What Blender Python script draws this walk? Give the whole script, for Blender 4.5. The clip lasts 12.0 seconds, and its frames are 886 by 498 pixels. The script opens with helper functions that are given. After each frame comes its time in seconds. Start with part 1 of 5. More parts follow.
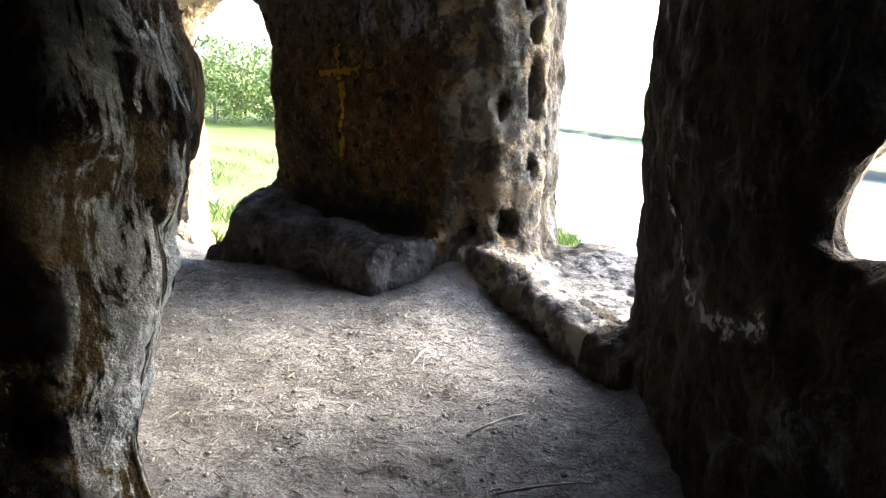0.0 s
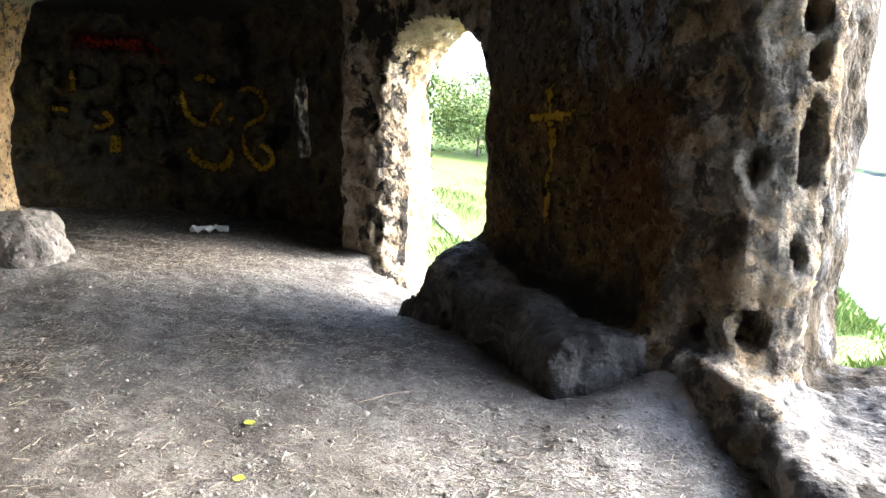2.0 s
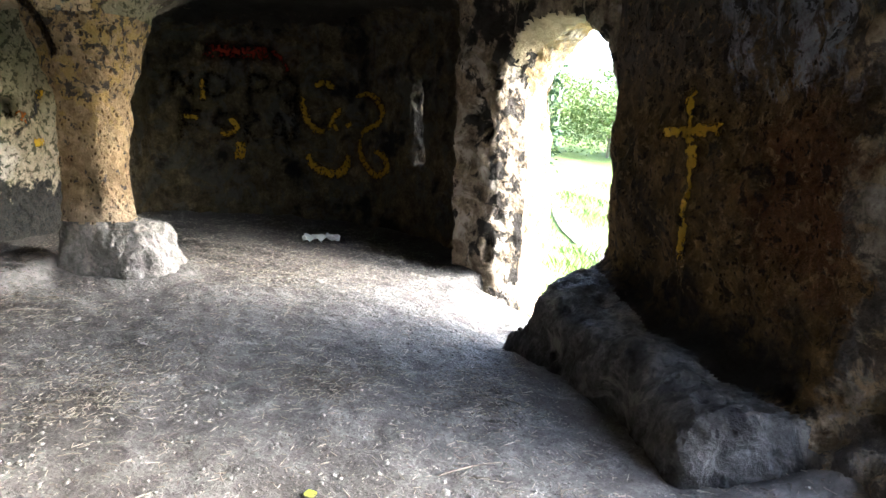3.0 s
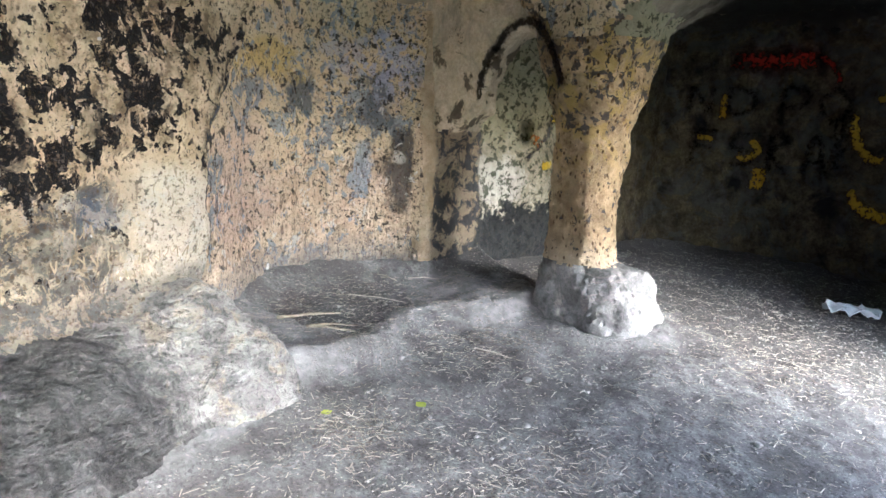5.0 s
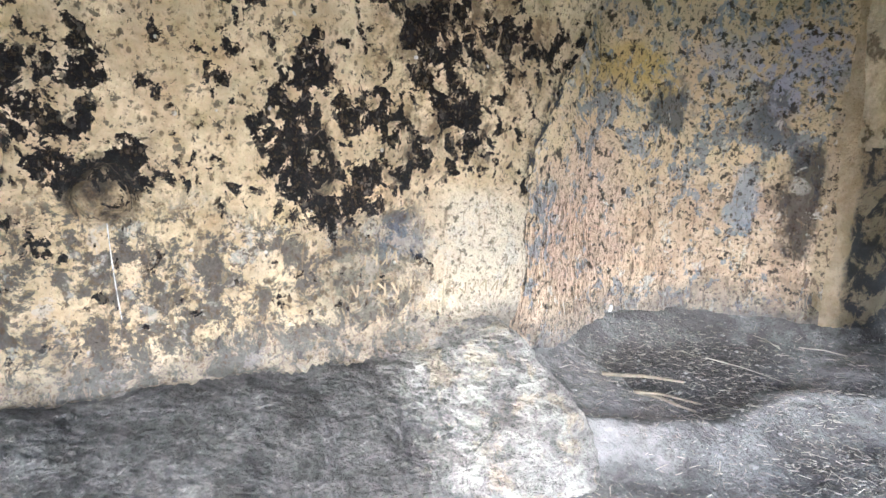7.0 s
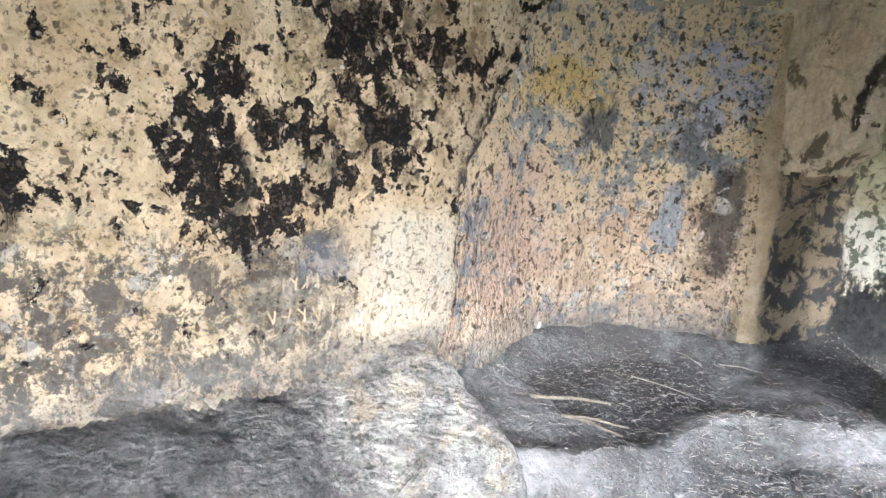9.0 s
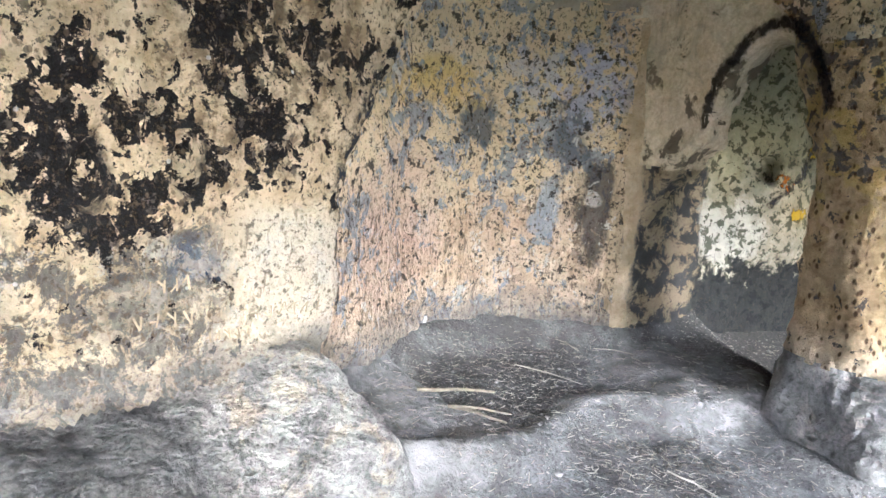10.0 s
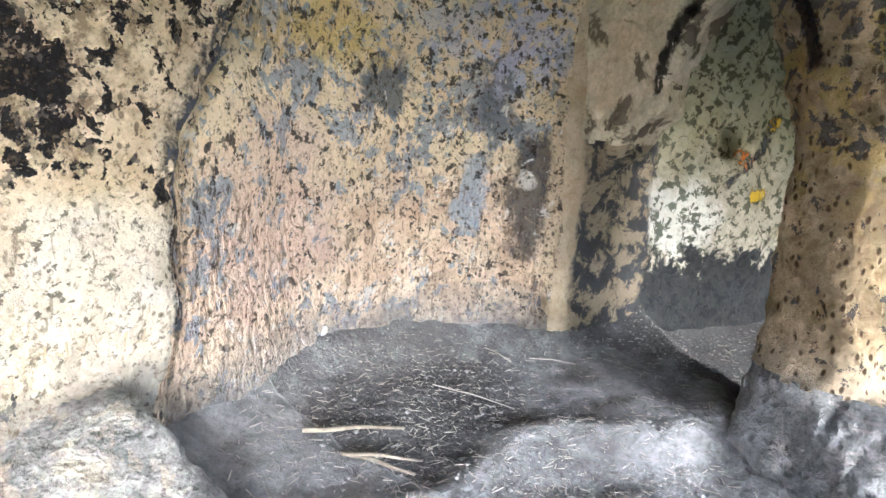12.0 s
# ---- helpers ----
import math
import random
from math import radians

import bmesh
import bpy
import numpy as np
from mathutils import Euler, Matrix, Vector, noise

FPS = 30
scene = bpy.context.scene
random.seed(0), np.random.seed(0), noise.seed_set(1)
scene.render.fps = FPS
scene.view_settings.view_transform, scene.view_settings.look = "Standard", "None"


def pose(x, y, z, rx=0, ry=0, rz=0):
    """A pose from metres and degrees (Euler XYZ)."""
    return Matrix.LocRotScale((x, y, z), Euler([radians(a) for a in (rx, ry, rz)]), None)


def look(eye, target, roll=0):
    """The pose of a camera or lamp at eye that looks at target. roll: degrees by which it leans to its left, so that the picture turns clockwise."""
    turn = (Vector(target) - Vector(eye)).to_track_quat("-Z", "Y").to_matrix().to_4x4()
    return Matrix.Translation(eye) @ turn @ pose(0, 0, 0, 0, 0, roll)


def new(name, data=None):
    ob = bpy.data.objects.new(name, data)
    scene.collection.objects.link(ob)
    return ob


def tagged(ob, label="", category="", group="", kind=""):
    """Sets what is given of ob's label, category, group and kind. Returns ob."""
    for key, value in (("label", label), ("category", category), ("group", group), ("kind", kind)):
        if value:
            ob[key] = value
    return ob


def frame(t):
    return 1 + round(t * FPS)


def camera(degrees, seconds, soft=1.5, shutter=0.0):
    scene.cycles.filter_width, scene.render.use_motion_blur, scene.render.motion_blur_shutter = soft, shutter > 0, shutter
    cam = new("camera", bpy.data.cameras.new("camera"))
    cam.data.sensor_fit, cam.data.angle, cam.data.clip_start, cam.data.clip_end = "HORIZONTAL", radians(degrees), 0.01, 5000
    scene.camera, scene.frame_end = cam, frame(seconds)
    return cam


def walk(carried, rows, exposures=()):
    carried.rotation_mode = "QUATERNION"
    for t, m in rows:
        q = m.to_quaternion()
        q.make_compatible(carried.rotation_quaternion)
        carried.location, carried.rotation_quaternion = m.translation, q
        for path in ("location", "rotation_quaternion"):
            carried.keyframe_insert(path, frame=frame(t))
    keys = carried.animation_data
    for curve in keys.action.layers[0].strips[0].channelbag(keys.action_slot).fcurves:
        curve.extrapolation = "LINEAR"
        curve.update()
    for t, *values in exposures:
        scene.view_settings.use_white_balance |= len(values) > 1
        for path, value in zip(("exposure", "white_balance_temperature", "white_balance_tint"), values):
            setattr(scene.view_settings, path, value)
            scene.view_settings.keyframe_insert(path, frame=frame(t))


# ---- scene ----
cam = camera(70.3, 12.0)
PATH = [
    (0, (-0.103, 0.162, 1.196), (-0.069, 2.116, 0.768), 0.2),
    (0.5, (0.017, 0.33, 1.232), (-0.439, 2.246, 0.88), 0.5),
    (1, (0.115, 0.47, 1.263), (-0.648, 2.286, 0.919), 1.1),
    (1.5, (0.157, 0.742, 1.264), (-0.653, 2.538, 0.919), 1.1),
    (2, (0.133, 1.052, 1.313), (-0.621, 2.874, 0.976), 1.2),
    (2.5, (0.086, 1.386, 1.355), (-0.73, 3.179, 1.012), 0.9),
    (3, (0.003, 1.564, 1.424), (-1.097, 3.197, 1.073), 1.2),
    (3.2, (-0.09, 1.636, 1.442), (-1.29, 3.199, 1.1), 1.6),
    (4.8, (-0.756, 2.242, 1.683), (-2.63, 2.819, 1.29), 2.4),
    (5, (-0.823, 2.25, 1.677), (-2.742, 2.651, 1.278), 2.4),
    (5.5, (-1.057, 2.265, 1.684), (-3.016, 2.295, 1.284), 2.5),
    (6, (-1.265, 2.301, 1.681), (-3.208, 2.042, 1.285), 2.1),
    (6.5, (-1.432, 2.449, 1.679), (-3.315, 1.898, 1.29), 1.5),
    (7, (-1.529, 2.598, 1.657), (-3.309, 1.759, 1.296), 0.8),
    (7.2, (-1.532, 2.621, 1.659), (-3.279, 1.71, 1.312), 0.9),
    (8.8, (-1.684, 2.526, 1.742), (-3.519, 1.821, 1.371), 2.6),
    (9, (-1.684, 2.529, 1.746), (-3.548, 1.905, 1.376), 2.9),
    (9.5, (-1.677, 2.551, 1.734), (-3.593, 2.111, 1.368), 3.1),
    (10, (-1.696, 2.57, 1.732), (-3.643, 2.281, 1.376), 3.1),
    (10.5, (-1.763, 2.609, 1.701), (-3.719, 2.432, 1.326), 3.3),
    (11, (-1.916, 2.639, 1.672), (-3.867, 2.452, 1.274), 3.1),
    (11.5, (-2.261, 2.673, 1.697), (-4.213, 2.501, 1.297), 3.0),
    (12, (-2.455, 2.679, 1.704), (-4.407, 2.568, 1.283), 3.2),
]
walk(cam, [(t, look(eye, target, roll)) for t, eye, target, roll in PATH], exposures=[(0.0, 4.15, 5950, 10), (0.5, 3.55, 5950, 10), (1.0, 3.55, 5950, 10), (1.5, 3.9, 5950, 10), (2.0, 4.25, 5850, 10), (3.2, 4.8, 5600, 10), (4.8, 4.9, 5050, 10), (5.5, 5.05, 5050, 10), (7.0, 5.15, 5000, 10), (9.0, 5.2, 5000, 10), (12.0, 5.35, 4950, 10)])

# ---- world and light ----
world = bpy.data.worlds.new("overcast_sky")
scene.world = world
world.use_nodes = True
wn = world.node_tree
sky = wn.nodes.new("ShaderNodeTexSky")
sky.sky_type, sky.sun_disc = "NISHITA", False
sky.sun_elevation, sky.sun_rotation = radians(28), radians(62)
sky.air_density, sky.dust_density, sky.ozone_density = 1.0, 4.0, 1.0
wn.nodes["Background"].inputs["Strength"].default_value = 0.15
wn.links.new(sky.outputs[0], wn.nodes["Background"].inputs["Color"])
sun = new("sun", bpy.data.lights.new("sun", "SUN"))
sun.data.energy, sun.data.angle, sun.data.color = 0.5, radians(55), (1.0, 0.98, 0.95)
sun.matrix_world = look((20 * math.sin(radians(62)), 20 * math.cos(radians(62)), 20 * math.tan(radians(28))), (0, 0, 0))


# ---- materials ----
class Net:
    """A small writer for node materials in world-sized object coordinates."""

    def __init__(self, name, rough=0.95, spec=0.1):
        self.m = bpy.data.materials.new(name)
        self.m.use_nodes = True
        self.t = self.m.node_tree
        self.b = self.t.nodes["Principled BSDF"]
        self.b.inputs["Roughness"].default_value = rough
        self.b.inputs["Specular IOR Level"].default_value = spec
        self.co = self.t.nodes.new("ShaderNodeTexCoord").outputs["Object"]

    def put(self, sock, v):
        if isinstance(v, bpy.types.NodeSocket):
            self.t.links.new(v, sock)
        elif isinstance(v, (tuple, list)):
            sock.default_value = (*v, 1.0) if len(v) == 3 and len(sock.default_value) == 4 else v
        else:
            sock.default_value = v

    def noise(self, scale, detail=4.0, rough=0.6, distort=0.0, vec=None):
        n = self.t.nodes.new("ShaderNodeTexNoise")
        n.inputs["Scale"].default_value, n.inputs["Detail"].default_value = scale, detail
        n.inputs["Roughness"].default_value, n.inputs["Distortion"].default_value = rough, distort
        self.t.links.new(vec or self.co, n.inputs["Vector"])
        return n.outputs["Fac"]

    def cells(self, scale, vec=None, feature="F1"):
        n = self.t.nodes.new("ShaderNodeTexVoronoi")
        n.feature = feature
        n.inputs["Scale"].default_value = scale
        self.t.links.new(vec or self.co, n.inputs["Vector"])
        return n.outputs["Distance"]

    def shifted(self, d=(0, 0, 0), s=(1, 1, 1), r=(0, 0, 0)):
        n = self.t.nodes.new("ShaderNodeMapping")
        n.inputs["Location"].default_value, n.inputs["Scale"].default_value, n.inputs["Rotation"].default_value = d, s, r
        self.t.links.new(self.co, n.inputs["Vector"])
        return n.outputs[0]

    def ramp(self, f, *stops):
        n = self.t.nodes.new("ShaderNodeValToRGB")
        el = n.color_ramp.elements
        while len(el) < len(stops):
            el.new(0.5)
        for e, (p, c) in zip(el, stops):
            e.position = p
            e.color = (c, c, c, 1) if isinstance(c, (int, float)) else (*c, 1)
        self.put(n.inputs[0], f)
        return n.outputs[0]

    def mix(self, f, a, b, mode="MIX"):
        n = self.t.nodes.new("ShaderNodeMix")
        n.data_type, n.blend_type = "RGBA", mode
        self.put(n.inputs[0], f), self.put(n.inputs[6], a), self.put(n.inputs[7], b)
        return n.outputs[2]

    def sum(self, op, a, b, c=0.0):
        n = self.t.nodes.new("ShaderNodeMath")
        n.operation = op
        self.put(n.inputs[0], a), self.put(n.inputs[1], b), self.put(n.inputs[2], c)
        return n.outputs[0]

    def axis(self, i, vec=None):
        n = self.t.nodes.new("ShaderNodeSeparateXYZ")
        self.t.links.new(vec or self.co, n.inputs[0])
        return n.outputs[i]

    def span(self, v, a, b):
        n = self.t.nodes.new("ShaderNodeMapRange")
        self.put(n.inputs[0], v)
        n.inputs[1].default_value, n.inputs[2].default_value = a, b
        return n.outputs[0]

    def along(self, origin, u):
        n = self.t.nodes.new("ShaderNodeVectorMath")
        n.operation = "DOT_PRODUCT"
        self.t.links.new(self.co, n.inputs[0])
        n.inputs[1].default_value = (u[0], u[1], 0)
        return self.sum("SUBTRACT", n.outputs["Value"], origin[0] * u[0] + origin[1] * u[1])

    def blob(self, at, size, ragged=0.5, scale=5.0):
        """1 at a place on the wall, falling to 0 at size metres (across, across, up), with a ragged outline."""
        v = self.shifted([-a / b for a, b in zip(at, size)], [1 / b for b in size])
        n = self.t.nodes.new("ShaderNodeVectorMath")
        n.operation = "LENGTH"
        self.t.links.new(v, n.inputs[0])
        r = self.sum("ADD", n.outputs["Value"], self.sum("MULTIPLY", self.sum("SUBTRACT", self.noise(scale, 5, 0.65, 0.3), 0.5), ragged * 3))
        return self.span(r, 1.1, 0.7)

    def spot(self, at, size, rag):
        """Like blob, with a raggedness that several share."""
        v = self.shifted([-a / b for a, b in zip(at, size)], [1 / b for b in size])
        n = self.t.nodes.new("ShaderNodeVectorMath")
        n.operation = "LENGTH"
        self.t.links.new(v, n.inputs[0])
        return self.span(self.sum("ADD", n.outputs["Value"], rag), 1.3, 0.3)

    def over(self, col, mask, colour, amount=1.0):
        return self.mix(self.sum("MULTIPLY", mask, amount), col, colour)

    def relief(self, mid, fine, mask=None, strength=1.0, seed=0.0):
        pits = self.ramp(self.cells(22.0, self.shifted((seed, 0, 2), (1, 1, 0.7))), (0.05, 0), (0.28, 1))
        h = self.sum("ADD", self.sum("MULTIPLY", mid, 0.9), self.sum("MULTIPLY", fine, 0.62))
        h = self.sum("ADD", h, self.sum("MULTIPLY", pits, 0.30))
        if mask:
            h = self.sum("SUBTRACT", h, self.sum("MULTIPLY", mask, 0.15))
        grit = self.noise(130.0, 2, 0.6)
        return self.bump(grit, 0.004, 0.8 * strength, self.bump(h, 0.11, min(1.0, strength)))

    def pocks(self, scale=28.0, where=0.5, seed=0.0, tall=0.7):
        """Small dark pick marks, gathered in clusters."""
        dots = self.ramp(self.cells(scale, self.shifted((seed, 2, seed), (1, 1, tall))), (0.16, 1), (0.24, 0))
        return self.sum("MULTIPLY", dots, self.ramp(self.noise(4.5, 5, 0.65, 0.3, self.shifted((seed, 6, 1))), (where, 0), (where + 0.08, 1)))

    def bump(self, height, dist=0.02, strength=1.0, normal=None):
        n = self.t.nodes.new("ShaderNodeBump")
        n.inputs["Strength"].default_value, n.inputs["Distance"].default_value = strength, dist
        self.put(n.inputs["Height"], height)
        if normal:
            self.t.links.new(normal, n.inputs["Normal"])
        return n.outputs[0]

    def done(self, colour, normal=None, rough=None):
        self.put(self.b.inputs["Base Color"], colour)
        if normal:
            self.t.links.new(normal, self.b.inputs["Normal"])
        if rough is not None:
            self.put(self.b.inputs["Roughness"], rough)
        return self.m


def rock_material(name, pale, dark, flake, flakes=0.5, flake_size=5.0, tint=(0.2, 0.22, 0.25), tints=0.4, seed=0.0,
                  dirt=None, dirt_top=0.7, relief=1.0, soft=0.02):
    """Carved sandstone with old limewash: mottled stone, flaked soot, grey-blue stains, pits and tool marks."""
    k = Net(name)
    v = k.shifted((seed, seed * 1.7, seed * 0.6))
    big, mid, fine = k.noise(1.3, 3, 0.55, 0.3, v), k.noise(6.0, 6, 0.65, 0.2, v), k.noise(38.0, 4, 0.7, 0.0, v)
    col = k.mix(k.ramp(mid, (0.32, 0), (0.68, 1)), dark, pale)
    col = k.mix(k.sum("MULTIPLY", k.ramp(fine, (0.35, 1), (0.6, 0)), 0.5), col, tuple(c * 0.55 for c in dark))
    stain = k.noise(2.6, 7, 0.7, 0.8, k.shifted((seed + 7, 3, seed)))
    col = k.mix(k.sum("MULTIPLY", k.ramp(stain, (0.62 - 0.25 * tints, 0), (0.70 - 0.25 * tints, 1)), 0.75), col, tint)
    patch = k.sum("ADD", k.noise(flake_size, 5, 0.62, 0.35, k.shifted((seed, 11, 5))), k.sum("MULTIPLY", k.sum("SUBTRACT", big, 0.5), 0.75))
    edge = 0.74 - 0.36 * flakes
    mask = k.ramp(patch, (edge, 0), (edge + soft, 1))
    col = k.mix(mask, col, flake)
    if dirt:
        low = k.sum("ADD", k.axis(2), k.sum("MULTIPLY", k.sum("SUBTRACT", mid, 0.5), 0.45))
        col = k.mix(k.sum("MULTIPLY", k.span(low, dirt_top, dirt_top - 0.3), 0.8), col, dirt)
    pits = k.ramp(k.cells(16.0, k.shifted((seed, 0, 2), (1, 1, 0.8))), (0.05, 0), (0.30, 1))
    h = k.sum("ADD", k.sum("MULTIPLY", mid, 1.0), k.sum("MULTIPLY", fine, 0.35))
    h = k.sum("ADD", h, k.sum("MULTIPLY", pits, 0.35))
    h = k.sum("SUBTRACT", h, k.sum("MULTIPLY", mask, 0.12))
    grit = k.noise(140.0, 2, 0.6, 0.0, v)
    nrm = k.bump(grit, 0.003, 0.6 * relief, k.bump(h, 0.045, min(1.0, 0.9 * relief)))
    return k.done(col, nrm)


BLACK = (0.022, 0.021, 0.022)
SW0, SW_U, SW_N = np.array((-4.39, 1.68)), np.array((0.80, -0.60)), np.array((0.60, 0.80))
NE0, NE_U, NE_N = np.array((-1.5, 5.87)), np.array((0.713, -0.701)), np.array((-0.701, -0.713))


def painted_wall_material():
    """Cream limewash: black flakes above, grey and scuffed below, bare by the corner and paled there for door light."""
    k = Net("limewashed_rock")
    s, z = k.along(SW0, SW_U), k.axis(2)
    big, mid, fine = k.noise(1.7, 4, 0.6, 0.4), k.noise(8.0, 6, 0.68, 0.3), k.noise(42.0, 5, 0.72)
    col = k.mix(k.ramp(mid, (0.35, 0), (0.62, 1)), (0.47, 0.36, 0.22), (0.70, 0.575, 0.40))
    col = k.over(col, k.ramp(k.noise(2.3, 4, 0.6, 0.5, k.shifted((4, 1, 9))), (0.52, 0), (0.62, 1)), (0.50, 0.38, 0.235), 0.5)
    high = k.span(k.sum("ADD", z, k.sum("MULTIPLY", k.sum("SUBTRACT", big, 0.5), 0.5)), 1.30, 1.42)
    low = k.sum("SUBTRACT", 1.0, high)
    scuff = k.ramp(k.noise(8.0, 8, 0.78, 0.4, k.shifted((2, 8, 3))), (0.47, 0), (0.52, 1))
    away = k.span(k.sum("ADD", s, k.sum("MULTIPLY", k.sum("SUBTRACT", mid, 0.5), 0.6)), 0.45, 0.62)
    col = k.over(col, k.sum("MULTIPLY", k.sum("MULTIPLY", low, away), scuff), (0.095, 0.092, 0.09), 0.92)
    col = k.over(col, k.sum("MULTIPLY", low, k.ramp(k.noise(7.0, 6, 0.7, 0.3, k.shifted((5, 5, 5))), (0.56, 0), (0.62, 1))), (0.50, 0.485, 0.455), 0.6)
    # Corner patch paled, painting the light that the door throws there.
    col = k.over(col, k.sum("MULTIPLY", k.span(s, 0.62, 0.35), low), (0.68, 0.63, 0.54), 0.6)
    smoke = k.sum("MULTIPLY", k.blob((-4.14, 1.49, 2.0), (0.42, 0.42, 0.45), 0.9, 4.0), k.ramp(k.noise(11.0, 5, 0.7), (0.44, 0), (0.56, 1)))
    col = k.over(col, smoke, (0.13, 0.095, 0.06), 0.7)
    rag = k.sum("MULTIPLY", k.sum("SUBTRACT", k.noise(5.0, 5, 0.65, 0.4, k.shifted((3, 3, 3))), 0.5), 2.0)
    clumps = 0.0
    for a, h, across, tall in ((1.98, 1.74, 0.15, 0.22), (1.84, 1.82, 0.10, 0.2), (1.77, 1.53, 0.22, 0.10), (1.97, 1.31, 0.13, 0.07), (1.05, 1.87, 0.09, 0.14), (1.05, 1.63, 0.17, 0.19), (0.84, 1.72, 0.17, 0.13),
                               (0.68, 1.58, 0.11, 0.22), (0.76, 1.42, 0.16, 0.10), (0.46, 2.02, 0.22, 0.28), (0.30, 1.72, 0.12, 0.14), (0.16, 2.05, 0.15, 0.15), (-0.14, 2.05, 0.18, 0.12), (0.96, 1.34, 0.15, 0.08), (2.4, 1.65, 0.3, 0.35)):
        p = SW0 + SW_U * a
        clumps = k.sum("MAXIMUM", clumps, k.spot((p[0], p[1], h), (across * 1.25, across * 1.25, tall * 1.25), rag))
    clumps = k.sum("MULTIPLY", clumps, 0.112)
    scuffed = k.spot((-3.69, 1.2, 1.06), (0.36, 0.36, 0.23), rag)
    col = k.over(col, scuffed, k.mix(k.ramp(mid, (0.38, 0), (0.6, 1)), (0.085, 0.082, 0.078), (0.26, 0.235, 0.19)), 0.75)
    f = k.sum("ADD", k.noise(13.0, 6, 0.68, 0.3, k.shifted((0, 11, 5), (1, 1, 0.9))), k.sum("MULTIPLY", k.sum("SUBTRACT", big, 0.5), 0.14))
    f = k.sum("ADD", f, clumps)
    f = k.sum("SUBTRACT", f, k.sum("MULTIPLY", low, 0.05))
    f = k.sum("SUBTRACT", f, k.sum("MULTIPLY", k.span(s, 0.5, 0.3), k.sum("MULTIPLY", low, 0.3)))
    mask = k.ramp(f, (0.565, 0), (0.580, 1))
    soot = k.mix(k.ramp(fine, (0.4, 0), (0.62, 1)), (0.004, 0.004, 0.005), (0.022, 0.02, 0.02))
    col = k.mix(mask, col, soot)
    specks = k.ramp(k.noise(26.0, 5, 0.66, 0.2, k.shifted((3, 1, 1))), (0.59, 0), (0.61, 1))
    col = k.over(col, specks, (0.10, 0.085, 0.07), 0.8)
    chips = k.ramp(k.cells(7.0, k.shifted((1, 6, 2))), (0.055, 1), (0.075, 0))
    col = k.over(col, chips, (0.62, 0.60, 0.56), 0.8)
    # Sockets painted black: soot plus the shade of their depth.
    for at, size in (((-3.87, 1.29, 1.59), (0.075, 0.075, 0.16)), ((-3.57, 1.09, 1.53), (0.08, 0.08, 0.16)), ((-2.96, 0.64, 1.46), (0.13, 0.13, 0.13)), ((-2.69, 0.44, 1.6), (0.09, 0.09, 0.16))):
        col = k.over(col, k.blob(at, size, 0.35, 12.0), (0.02, 0.02, 0.021), 0.9)
    col = k.over(col, k.pocks(24.0, 0.46, 3.0), (0.13, 0.098, 0.066), 0.75)
    scratches = k.ramp(k.noise(1.0, 4, 0.65, 0.5, k.shifted((3, 0, 0), (24, 24, 6))), (0.60, 0), (0.64, 1))
    col = k.over(col, k.sum("MULTIPLY", low, scratches), (0.26, 0.205, 0.145), 0.7)
    blue = k.sum("MULTIPLY", k.blob((-3.89, 1.28, 1.2), (0.14, 0.14, 0.12), 0.6), 0.7)
    col = k.over(col, blue, (0.10, 0.15, 0.24), 0.6)
    col = k.over(col, k.span(k.sum("ADD", z, k.sum("MULTIPLY", k.sum("SUBTRACT", mid, 0.5), 0.3)), 0.92, 0.80), (0.19, 0.185, 0.18), 0.6)
    col = k.over(col, k.ramp(fine, (0.36, 1), (0.46, 0)), (0.13, 0.095, 0.06), 0.75)
    return k.done(col, k.relief(mid, fine, mask))


